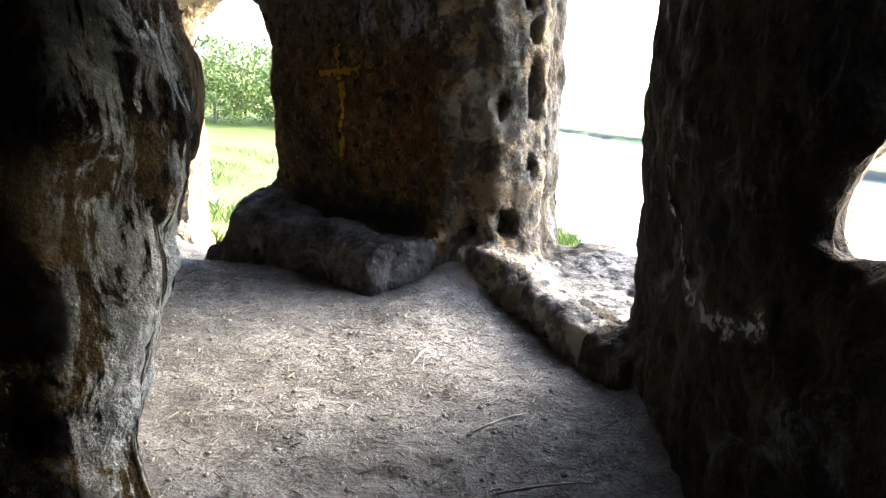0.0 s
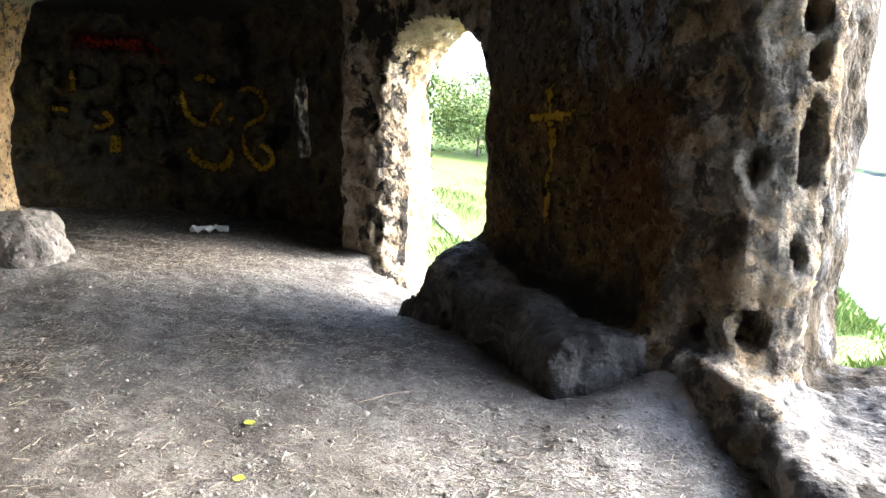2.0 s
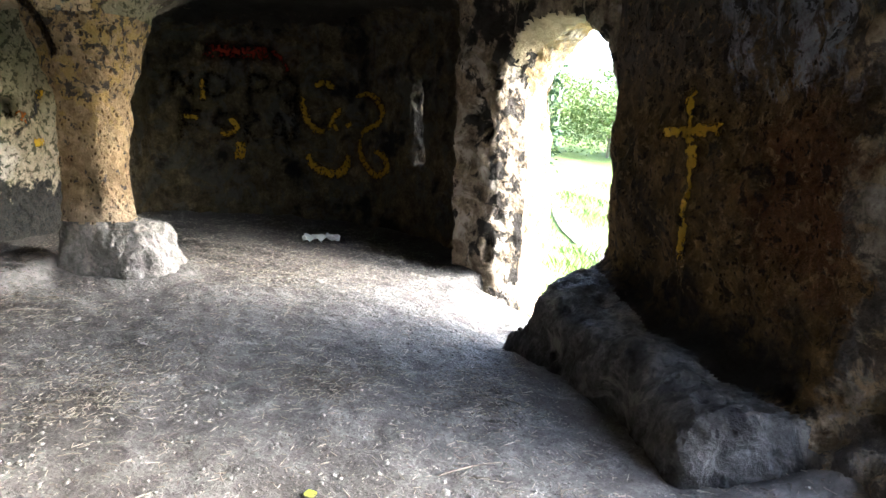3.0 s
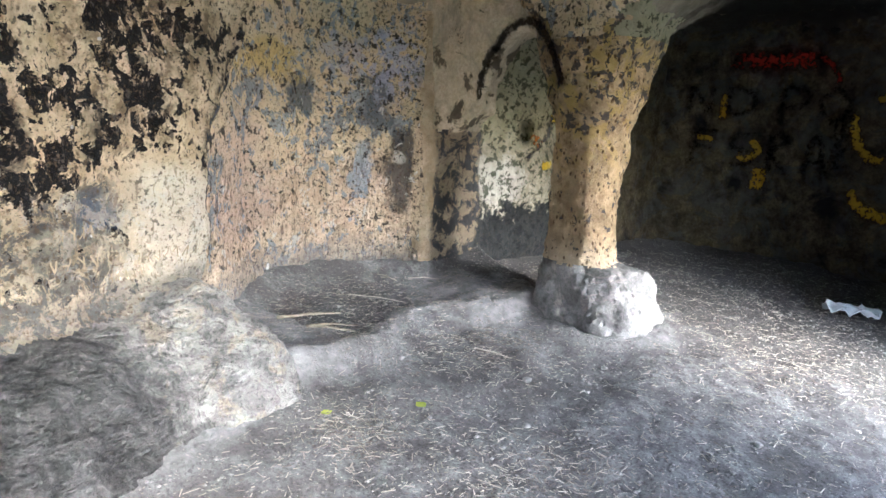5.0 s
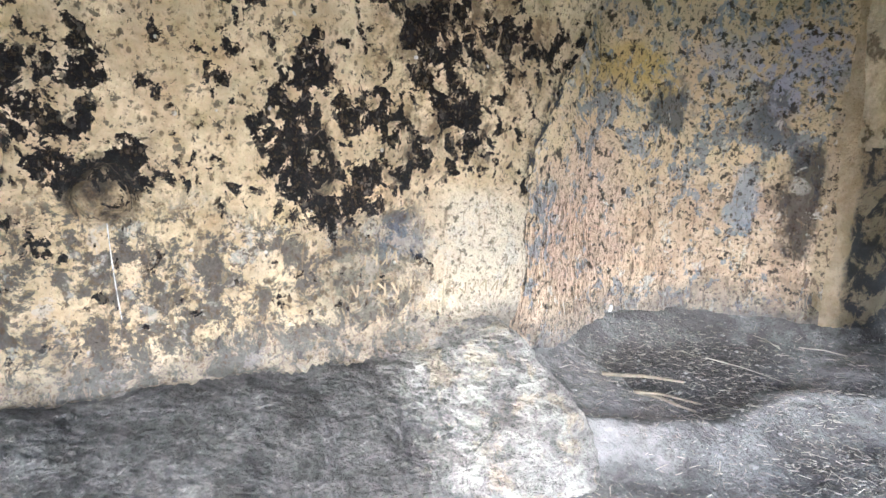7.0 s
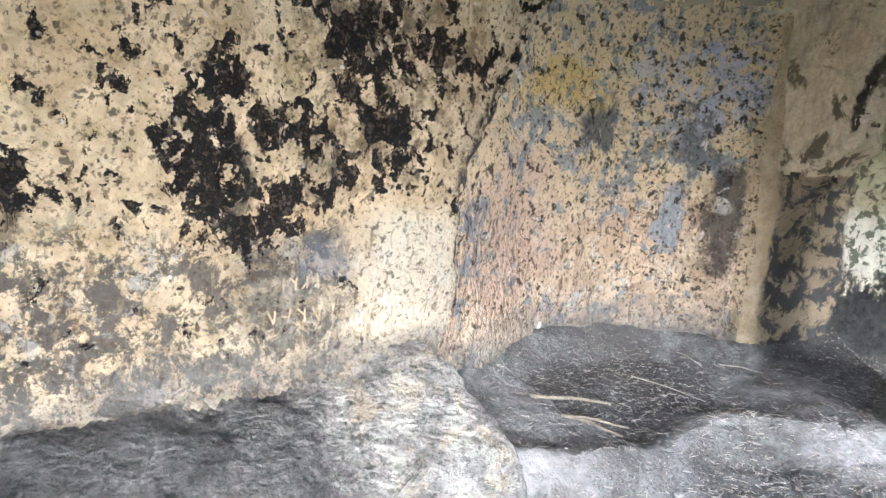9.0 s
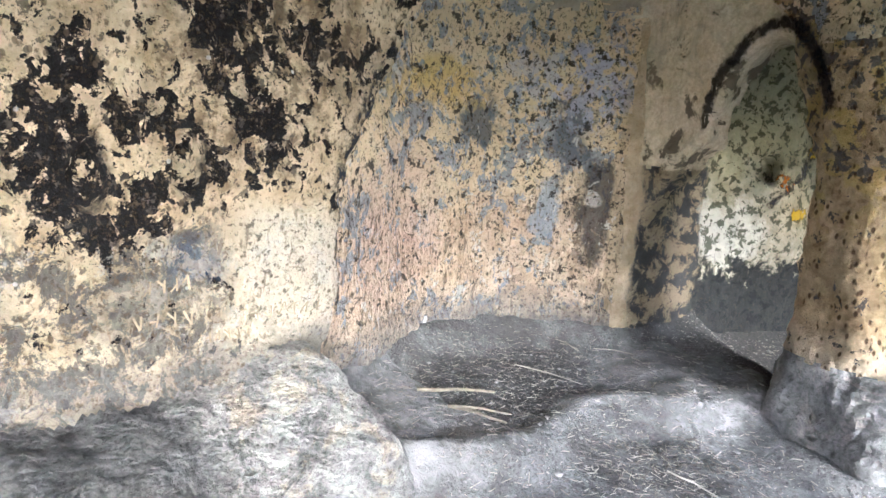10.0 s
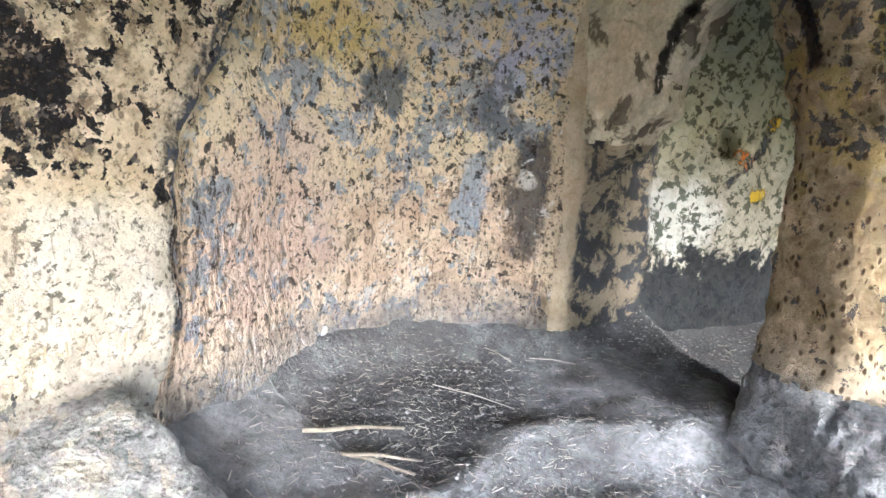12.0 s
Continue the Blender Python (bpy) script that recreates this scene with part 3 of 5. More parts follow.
M_STONE = plain("grey_pebble", (0.13, 0.127, 0.124), (0.27, 0.265, 0.255), 30.0)
M_LITTER = plain("pale_blue_plastic", (0.62, 0.70, 0.78), (0.8, 0.84, 0.88), 25.0, 0.4, 0.5)
M_LEAFG = plain("fallen_green_leaf", (0.22, 0.28, 0.04), (0.34, 0.36, 0.06), 40.0, 0.6)
M_GRASS = plain("spring_grass", (0.10, 0.155, 0.03), (0.16, 0.21, 0.055), 2.0, 0.7)
M_FOL = plain("spring_foliage", (0.09, 0.135, 0.03), (0.14, 0.175, 0.05), 1.5, 0.6)
M_FOL2 = plain("dark_ivy_foliage", (0.025, 0.05, 0.02), (0.05, 0.08, 0.03), 1.5, 0.5)
M_BARK = plain("grey_bark", (0.12, 0.10, 0.08), (0.22, 0.19, 0.16), 12.0)


def ground_material():
    k = Net("meadow_ground", 0.95, 0.2)
    n, f = k.noise(0.35, 5, 0.6), k.noise(7.0, 5, 0.65)
    col = k.mix(k.ramp(f, (0.3, 0), (0.7, 1)), (0.08, 0.125, 0.028), (0.13, 0.17, 0.045))
    col = k.mix(k.sum("MULTIPLY", k.ramp(n, (0.5, 0), (0.66, 1)), 0.6), col, (0.12, 0.12, 0.055))
    col = k.over(col, k.ramp(k.noise(1.6, 6, 0.7, 0.4, k.shifted((3, 3, 0))), (0.52, 0), (0.60, 1)), (0.06, 0.095, 0.02), 0.6)
    col = k.over(col, k.ramp(k.noise(2.4, 6, 0.7, 0.4, k.shifted((8, 1, 0))), (0.58, 0), (0.66, 1)), (0.17, 0.15, 0.08), 0.7)
    return k.done(col, k.bump(f, 0.05, 0.8))


M_GROUND = ground_material()
k_ = Net("pale_river_water", 0.12, 0.5)
M_WATER = k_.done((0.10, 0.12, 0.11), k_.bump(k_.noise(3.0, 3), 0.02, 0.3))
M_BANK = plain("dark_bank_earth", (0.03, 0.026, 0.02), (0.06, 0.055, 0.035), 1.5)
M_PATH = plain("trodden_path_earth", (0.075, 0.055, 0.045), (0.15, 0.115, 0.09), 5.0)


# ---- mesh helpers ----
def mesh_object(name, verts, faces, material, parent=None, smooth=True):
    me = bpy.data.meshes.new(name)
    verts, faces = np.asarray(verts, np.float32), np.asarray(faces, np.int32)
    me.vertices.add(len(verts))
    me.vertices.foreach_set("co", verts.ravel())
    me.loops.add(faces.size)
    me.loops.foreach_set("vertex_index", faces.ravel())
    me.polygons.add(len(faces))
    me.polygons.foreach_set("loop_start", np.arange(0, faces.size, faces.shape[1], dtype=np.int32))
    me.update(calc_edges=True)
    me.validate()
    me.materials.append(material)
    if smooth:
        me.polygons.foreach_set("use_smooth", [True] * len(me.polygons))
    me.update()
    ob = new(name, me)
    if parent:
        ob.parent = parent
    return ob


def part(name, bm, material, parent=None, label="", smooth=True):
    me = bpy.data.meshes.new(name)
    bm.to_mesh(me)
    bm.free()
    me.materials.append(material)
    if smooth:
        me.polygons.foreach_set("use_smooth", [True] * len(me.polygons))
    ob = new(name, me)
    if parent:
        ob.parent = parent
    if label:
        ob["label"] = label
    return ob


LATTICE = np.random.RandomState(5).rand(32, 32, 32).astype(np.float32)


def wobble(p, scale, shift=0.0):
    """Smooth value noise in -1..1 at the points p, with features about scale metres wide."""
    q = p / scale + shift + 400.0
    i = np.floor(q).astype(int)
    f = q - i
    f = f * f * (3 - 2 * f)
    out = np.zeros(len(p))
    for dx in (0, 1):
        for dy in (0, 1):
            for dz in (0, 1):
                w = (f[:, 0] if dx else 1 - f[:, 0]) * (f[:, 1] if dy else 1 - f[:, 1]) * (f[:, 2] if dz else 1 - f[:, 2])
                out += w * LATTICE[(i[:, 0] + dx) % 32, (i[:, 1] + dy) % 32, (i[:, 2] + dz) % 32]
    return out * 2 - 1


# ---- the plan of the cave ----
# Inner outline: east wall, south, south-west painted wall, apse, back chamber, door wall, wall with the cross.
PLAN = [(0.64, 4.16), (0.84, 3.05), (0.68, 2.0), (0.72, 0.9), (0.5, -0.9), (-0.9, -1.1), (-1.5, -0.48), (-4.39, 1.68), (-4.55, 1.62),
        (-5.3, 1.8), (-5.85, 2.25), (-5.98, 2.75), (-5.95, 3.12), (-6.2, 3.45), (-6.42, 3.75), (-6.65, 4.4), (-7.2, 5.2), (-7.6, 6.2),
        (-7.0, 7.2), (-5.7, 7.95), (-4.35, 7.75), (-3.55, 7.45), (-3.43, 6.84), (-2.95, 6.72), (-1.5, 5.87), (-0.78, 4.98), (0.3, 4.1)]
# The recess left of the door takes wall_back's black rock for its shade.
EDGE_OF = ["wall_east"] * 4 + ["wall_south"] * 2 + ["wall_southwest"] + ["wall_apse"] * 5 + ["wall_panel"] * 4 + ["wall_back"] * 6 + ["wall_north"] * 2 + ["wall_northeast"] * 3
PILLAR = np.array((-4.98, 4.32))
SHAFT = np.array((-5.06, 4.16))
SILL0, SILL_U, SILL_N = np.array((0.62, 4.16)), np.array((0.194, -0.981)), np.array((-0.981, -0.194))
DOOR0, DOOR_U, DOOR_N = np.array((-2.93, 6.71)), np.array((0.86, -0.51)), np.array((0.51, 0.86))
DOOR_W, DOOR_SPRING, DOOR_RISE = 1.62, 1.72, 0.66


def plan_distance(x, y, outline=None):
    """Distance to the outline, positive inside, and the nearest edge's number."""
    best, near, inside = np.full(x.shape, 1e9), np.zeros(x.shape, int), np.zeros(x.shape, bool)
    outline = outline or PLAN
    for n, (a, b) in enumerate(zip(outline, outline[1:] + outline[:1])):
        ex, ey = b[0] - a[0], b[1] - a[1]
        t = np.clip(((x - a[0]) * ex + (y - a[1]) * ey) / (ex * ex + ey * ey), 0, 1)
        d = np.hypot(x - a[0] - t * ex, y - a[1] - t * ey)
        near = np.where(d < best, n, near)
        best = np.minimum(best, d)
        cross = ((a[1] > y) != (b[1] > y)) & (x < (b[0] - a[0]) * (y - a[1]) / (b[1] - a[1] + 1e-12) + a[0])
        inside ^= cross
    return np.where(inside, best, -best), near


def smin(a, b, k):
    h = np.clip(0.5 + 0.5 * (b - a) / k, 0, 1)
    return b + (a - b) * h - k * h * (1 - h)


def smax(a, b, k):
    return -smin(-a, -b, k)


# Rock rim round the hollow of the apse, from the bench's end to the pillar's foot.
RIM = [(-4.10, 2.02), (-4.28, 2.38), (-4.5, 2.66), (-4.85, 2.88), (-5.02, 3.12), (-5.0, 3.5), (-5.22, 3.82), (-5.72, 3.97), (-6.5, 3.72), (-6.6, 2.4), (-5.4, 1.2), (-4.05, 1.4)]
LUMP = 0.06


def floor_height(x, y):
    """The trodden earth floor: a gentle slope, a dip to the door, a raised apse."""
    h = 0.11 - 0.055 * x - 0.03 * y
    d = np.hypot(x + 2.1, y - 6.0)
    h = h - 0.22 * np.exp(-(d / 0.75) ** 2)
    sd, _ = plan_distance(x, y, RIM)
    wall, _ = plan_distance(x, y)
    step = np.clip((sd + 0.26) / 0.27, 0, 1)
    h = h + (0.10 * step * step * (3 - 2 * step) + 0.03 * np.exp(-(sd / 0.085) ** 2)) * (wall > -0.5)
    h = h + np.where(sd > 0, 0.06 * np.exp(-np.clip(wall, 0, 9) / 0.25) - 0.045 * np.clip(sd / 0.25, 0, 1), 0)
    h = h + LUMP * np.exp(-(((x + 5.42) / 0.36) ** 2 + ((y - 3.48) / 0.30) ** 2) ** 2) - 0.05 * np.exp(-(((x + 5.34) / 0.06) ** 2 + ((y - 3.39) / 0.05) ** 2))
    return h - 0.08 / (1 + np.exp((y - 2.0) / 0.3)) / (1 + np.exp((-0.9 - x) / 0.3))


def local(p, origin, u, n):
    return (p[0] - origin[0]) * u[0] + (p[1] - origin[1]) * u[1], (p[0] - origin[0]) * n[0] + (p[1] - origin[1]) * n[1]


STEP = 0.04
X, Y, Z = np.arange(-8.5, 1.9, STEP), np.arange(-1.95, 8.9, STEP), np.arange(-0.75, 4.0, STEP)
GX, GY = np.meshgrid(X, Y, indexing="ij")
D2, NEAR = plan_distance(GX, GY)
D2, GX3, GY3, GZ = D2[:, :, None].astype(np.float32), GX[:, :, None].astype(np.float32), GY[:, :, None].astype(np.float32), Z[None, None, :].astype(np.float32)
P3 = (GX3, GY3)

# Air inside the outline, under a low vault.
ceil_at = (2.95 - 0.2 / (1 + np.exp((GX3 + 5.2) / 0.3)) / (1 + np.exp((GY3 - 3.9) / 0.2))).astype(np.float32)
air = smin(D2 + 0 * GZ, ceil_at - GZ, 0.45)

# The painted wall leans out over the apse as the spring of its arch.
s, d = local(P3, SW0, SW_U, SW_N)
wedge = np.maximum(np.maximum(d, -s - (GZ - 1.50) * 0.58), s - 1.0)
air = smin(air, wedge, 0.06)
# Bench along the painted wall: high at the wall, sloping out, dropping to the floor.
rise = np.clip((0.75 - s) / 0.55, 0, 1)
top = 0.74 + 0.12 * rise * rise * (3 - 2 * rise) - 0.03 * np.clip(s - 1.0, 0, 3) - 0.70 * np.clip(d - 0.18, 0, 0.40) - 2.2 * np.clip(d - 0.58, 0, 1)
crack = 0.035 * np.exp(-((s - 0.72 + 0.5 * (d - 0.4)) / 0.03) ** 2) + 0.03 * np.exp(-((s - 1.05 - 0.3 * (d - 0.4)) / 0.035) ** 2)
bench = smax((GZ - top + crack) * 0.62, np.maximum(-s + 0.15 - 0.26 * np.clip(0.86 - GZ, 0, 1), s - 3.2), 0.10)
air = smin(air, bench, 0.05)
# Bench under the cross: a slope with a rounded roll.
s2, d2 = local(P3, NE0, NE_U, NE_N)
top2 = 0.60 - 0.11 * s2 - 0.30 * np.clip(d2, 0, 2)
bench2 = smax(smax(GZ - top2, d2 * 0.9 - 0.62 + 0.10 * s2 + 0.30 * (GZ - 0.1), 0.08), np.maximum(-s2 - 0.1, s2 - 1.2 + 0.5 * GZ), 0.12)
air = smin(air, bench2, 0.06)
roll = np.sqrt((np.maximum(d2 - 0.29, -0.12 * (d2 < 0.29)) / 1.05) ** 2 + (GZ - 0.10 - 0.03 * (2.0 - s2)) ** 2) - 0.30 - 0.035 * np.sin(s2 * 5.3 + 1.0) * np.sin(d2 * 6.0)
roll = smax(smax(roll, np.maximum(0.85 - s2, s2 - 2.07 - 0.25 * (0.3 - d2)), 0.09), GZ - 0.42, 0.06)
air = smin(air, roll, 0.12)
foot = smax(smax(GZ - 0.34 + 0.2 * np.abs(s2 - 2.5), d2 - 0.16, 0.1), np.abs(s2 - 2.5) - 0.4, 0.2)
air = smin(air, foot, 0.10)
# Sill block across the east opening.
s3, d3 = local(P3, SILL0, SILL_U, SILL_N)
sill = smax(smax(GZ - 0.22 + 0.04 * s3, d3 - 0.24, 0.05), np.abs(s3 - 0.5) - 0.95, 0.1)
# Pillar: a square-ish shaft on a rough pedestal, flaring into the vault.
px, py = GX3 - SHAFT[0], GY3 - SHAFT[1]
ax, ay = px * 0.83 + py * 0.55, -px * 0.55 + py * 0.83
bx, by = (px + SHAFT[0] - PILLAR[0]) * 0.83 + (py + SHAFT[1] - PILLAR[1]) * 0.55, -(px + SHAFT[0] - PILLAR[0]) * 0.55 + (py + SHAFT[1] - PILLAR[1]) * 0.83
flare = 0.27 * np.clip(GZ - 1.65, 0, 2) + 0.9 * np.clip(GZ - 2.35, 0, 1) ** 1.1
shaft = ((np.abs(ax) ** 3.2 + np.abs(ay - 0.6 * flare) ** 3.2) ** (1 / 3.2)) - (0.235 + 0.02 * np.clip(1.3 - GZ, -0.6, 1) + flare)
pedestal = smax(((np.abs(bx) ** 4 + np.abs(by) ** 4) ** 0.25) - (0.33 + 0.30 * np.clip(0.55 - GZ, 0, 1)), GZ - 0.70 + 0.25 * np.clip(np.maximum(np.abs(bx), np.abs(by)) - 0.2, 0, 1), 0.12)
air = smin(smin(air, shaft, 0.05), pedestal, 0.04)
# Wall over the small arch between apse and pillar.
A0, A1 = np.array((-6.06, 3.2)), PILLAR
A_L = float(np.hypot(*(A1 - A0)))
A_U = (A1 - A0) / A_L
A_N = np.array((-A_U[1], A_U[0]))
s4, d4 = local(P3, A0, A_U, A_N)
ARCH_S, ARCH_W, ARCH_Z, ARCH_H = 0.89, 0.34, 1.76, 0.58
under = ARCH_Z + ARCH_H * np.sqrt(np.clip(1 - ((s4 - ARCH_S) / ARCH_W) ** 2, 0, 1)) - 1.1 * np.clip(ARCH_S - ARCH_W - s4, 0, 0.5)
slab = np.maximum(np.maximum(np.abs(d4) - 0.13, under - GZ), np.maximum(-s4 - 0.3, s4 - A_L))
air = smin(air, slab, 0.03)
# Pier beside the start of the walk, leaning out at its head.
lean, far_side = np.clip(0.18 * (GZ - 1.0), -0.12, 1) + 0.28 * np.clip(GZ - 1.5, 0, 0.6), np.clip((GY3 - 0.93) / 0.25, 0, 1)
qx, qy = GX3 + 1.02 - lean * far_side - 0.11 * (1 - far_side), GY3 - 1.08
pier = (np.abs(qx / 0.47) ** 4 + np.abs(qy / 0.27) ** 4) ** (1 / 4) * 0.27 - 0.27 - 0.16 * np.clip(GZ - 1.75, 0, 1)
air = smin(air, pier, 0.12)

# Openings: door, east opening, slit window, hole in the east wall.
s5, d5 = local(P3, DOOR0, DOOR_U, DOOR_N)
half = DOOR_W / 2
arch = DOOR_SPRING + DOOR_RISE * np.sqrt(np.clip(1 - ((s5 - half) / half) ** 2, 0, 1))
door = np.minimum(np.minimum(half - np.abs(s5 - half), (arch - GZ) * 0.7), 0.9 - np.abs(d5 - 0.3))
air = smax(air, door, 0.10)
north = (GX3 - 0.62) * 0.94 - (GY3 - 4.17) * 0.34
south = -(GX3 - 0.90) * 0.10 + (GY3 - 3.07)
gap = np.minimum(np.minimum(north, south), np.minimum(3.05 - GZ, GX3 - 0.35))
air = smax(air, gap, 0.12)
air = smin(air, sill, 0.05)
s6, d6 = local(P3, np.array((-4.61, 7.78)), np.array((0.93, -0.37)), np.array((0.37, 0.93)))
slit = np.minimum(np.minimum(0.10 - np.abs(s6 + 0.05 * (GZ - 1.5)), 0.53 - np.abs(GZ - 1.6)), 0.9 - np.abs(d6 - 0.35))
air = smax(air, slit, 0.03)
hy, hz = (GY3 - 1.16 - 0.9 * (GX3 - 0.74)), (GZ - 1.15)
hole = 0.11 - 0.11 * np.sqrt(((hz * 0.6 - hy * 0.8) / 0.38) ** 2 + ((hy * 0.6 + hz * 0.8) / 0.15) ** 2)
hole = np.minimum(hole + 0.12 * np.clip(GX3 - 0.8, 0, 1), 0.9 - np.abs(GX3 - 1.1))
air = smax(air, hole, 0.08)
# Open air beyond the rock.
crag = 0.62 + 0.10 * np.sin(GX3 * 2.3) * np.sin(GY3 * 1.9) + 0 * GZ
air = np.maximum(air, smax(-D2 - crag, GZ - 3.65 - 0.1 * np.sin(GX3 * 1.7 + GY3), 0.3)).astype(np.float32)


def surface_nets(field, xs, ys, zs):
    """Quads on the zero surface of a sampled field, facing its positive side."""
    solid = field < 0
    corner = [(i, j, k) for i in (0, 1) for j in (0, 1) for k in (0, 1)]
    n = np.array(field.shape) - 1
    count = np.zeros(n, np.int8)
    for i, j, k in corner:
        count += solid[i:n[0] + i, j:n[1] + j, k:n[2] + k]
    cell = np.argwhere((count > 0) & (count < 8))
    index = np.full(n, -1, np.int64)
    index[tuple(cell.T)] = np.arange(len(cell))
    val = np.stack([field[cell[:, 0] + i, cell[:, 1] + j, cell[:, 2] + k] for i, j, k in corner], 1)
    total, hits = np.zeros((len(cell), 3)), np.zeros(len(cell))
    for a in range(8):
        for b in range(a + 1, 8):
            ca, cb = np.array(corner[a]), np.array(corner[b])
            if np.abs(ca - cb).sum() != 1:
                continue
            va, vb = val[:, a], val[:, b]
            m = (va < 0) != (vb < 0)
            t = np.where(m, va / np.where(m, va - vb, 1), 0)
            total += np.where(m[:, None], ca + t[:, None] * (cb - ca), 0)
            hits += m
    pos = (cell + total / hits[:, None]) * STEP + np.array((xs[0], ys[0], zs[0]))
    quads = []
    for axis in range(3):
        lo = [slice(None)] * 3
        hi = [slice(None)] * 3
        lo[axis], hi[axis] = slice(0, -1), slice(1, None)
        sa, sb = solid[tuple(lo)], solid[tuple(hi)]
        at = np.argwhere(sa != sb)
        b, c = (axis + 1) % 3, (axis + 2) % 3
        at = at[(at[:, b] > 0) & (at[:, c] > 0) & (at[:, b] < n[b]) & (at[:, c] < n[c])]
        ring = []
        for db, dc in ((-1, -1), (0, -1), (0, 0), (-1, 0)):
            q = at.copy()
            q[:, b] += db
            q[:, c] += dc
            ring.append(index[tuple(q.T)])
        quad = np.stack(ring, 1)
        flip = ~sa[tuple(at.T)]
        quad[flip] = quad[flip][:, ::-1]
        quads.append(quad)
    quads = np.concatenate(quads)
    return pos, quads[(quads >= 0).all(1)]


V, Q = surface_nets(air, X, Y, Z)


def point_normals(v, q):
    fn = np.cross(v[q[:, 2]] - v[q[:, 0]], v[q[:, 3]] - v[q[:, 1]])
    out = np.zeros_like(v)
    for i in range(4):
        np.add.at(out, q[:, i], fn)
    return out / (np.linalg.norm(out, axis=1)[:, None] + 1e-9), fn / (np.linalg.norm(fn, axis=1)[:, None] + 1e-9)


VN, FN = point_normals(V, Q)
V = V + VN * (0.045 * wobble(V, 0.55) + 0.030 * wobble(V, 0.21, 3.3))[:, None]


def pits(p, size, share, shift=0):
    """Depth 0..1 of round pits strewn at random, size metres apart, a share of them present."""
    q = p / size + 500.0
    base = np.floor(q).astype(int)
    out = np.zeros(len(p))
    for dx in (-1, 0, 1):
        for dy in (-1, 0, 1):
            for dz in (-1, 0, 1):
                c = base + (dx, dy, dz)
                a, b, e = (c[:, 0] + shift) % 32, (c[:, 1] + shift) % 32, c[:, 2] % 32
                r1, r2, r3 = LATTICE[a, b, e], LATTICE[b, e, a], LATTICE[e, a, b]
                d = np.sqrt(((q - c - np.stack([r1, r2, r3], 1)) ** 2 * (1, 1, 0.6)).sum(1))
                here = (r1 * 7.31 + r2 * 3.7) % 1.0 < share
                out = np.maximum(out, np.where(here, np.clip(1 - d / (0.25 + 0.3 * r3), 0, 1), 0))
    return np.sqrt(out)


def split(v, q):
    """Each quad in four."""
    e = np.sort(np.concatenate([q[:, [0, 1]], q[:, [1, 2]], q[:, [2, 3]], q[:, [3, 0]]]), 1)
    key, inv = np.unique(e[:, 0].astype(np.int64) * len(v) + e[:, 1], return_inverse=True)
    mids = (v[key // len(v)] + v[key % len(v)]) / 2
    m = (inv.reshape(4, -1) + len(v)).T
    c = np.arange(len(q)) + len(v) + len(mids)
    out = np.concatenate([np.stack([q[:, i], m[:, i], c, m[:, i - 1]], 1) for i in range(4)])
    return np.concatenate([v, mids, v[q].mean(1)]), out


C = V[Q].mean(1)
out_of_sight = (plan_distance(C[:, 0], C[:, 1])[0] < -0.75) | (C[:, 2] > 2.9)
coarse, fine_q = Q[out_of_sight], Q[~out_of_sight]
V, fine_q = split(V, fine_q)
Q = np.concatenate([fine_q, coarse])
VN, FN = point_normals(V, Q)
lift = 0.013 * wobble(V, 0.09, 7.1) + 0.009 * wobble(V, 0.045, 1.9) - 0.026 * pits(V, 0.16, 0.35) - 0.017 * pits(V, 0.075, 0.36, 9) - 0.007 * pits(V, 0.042, 0.4, 17)
# Sockets and niches cut in the walls: place, size across and up, depth.
for hx, hy_, hz_, across, tall, deep in ((-3.87, 1.29, 1.59, 0.05, 0.12, 0.07), (-3.57, 1.09, 1.53, 0.06, 0.12, 0.05), (-2.96, 0.64, 1.44, 0.09, 0.09, 0.05), (-2.69, 0.44, 1.6, 0.06, 0.13, 0.06),
                                        (-5.97, 3.06, 0.63, 0.05, 0.07, 0.07), (-5.88, 2.47, 1.71, 0.04, 0.045, 0.06), (0.56, 4.15, 1.31, 0.06, 0.2, 0.09), (0.5, 4.13, 1.87, 0.05, 0.07, 0.07),
                                        (0.54, 4.15, 1.67, 0.04, 0.07, 0.07), (0.32, 4.13, 1.24, 0.06, 0.08, 0.06), (0.37, 4.15, 0.49, 0.09, 0.08, 0.09), (0.13, 4.23, 0.48, 0.06, 0.08, 0.06), (0.54, 4.16, 0.86, 0.03, 0.08, 0.05),
                                        (-2.98, 6.74, 2.05, 0.05, 0.06, 0.06), (-2.92, 6.73, 1.91, 0.05, 0.05, 0.06), (-3.02, 6.76, 1.5, 0.05, 0.09, 0.06), (-2.97, 6.73, 0.38, 0.06, 0.14, 0.06), (-6.62, 4.2, 1.62, 0.08, 0.11, 0.08)):
    r = np.sqrt(((V[:, 0] - hx) / across) ** 2 + ((V[:, 1] - hy_) / across) ** 2 + ((V[:, 2] - hz_) / tall) ** 2)
    r = r + 0.25 * wobble(V, 0.05, 2.5)
    lift = lift - 1.9 * deep * np.clip((1.15 - r) / 0.35, 0, 1)
# Ragged foot of the wall by the wide opening.
ragged = (np.hypot(V[:, 0] - 0.25, V[:, 1] - 4.05) < 0.5) & (V[:, 2] < 0.4) & (V[:, 0] < 0.5)
lift = np.where(ragged, lift + 0.03 * wobble(V * (1, 1, 0.5), 0.10, 4.0) - 0.02 * pits(V, 0.11, 0.6, 3), lift)
# Coarser pecking on the pillar, a jagged foot.
close = np.hypot(V[:, 0] + 5.0, V[:, 1] - 4.25) < 0.7
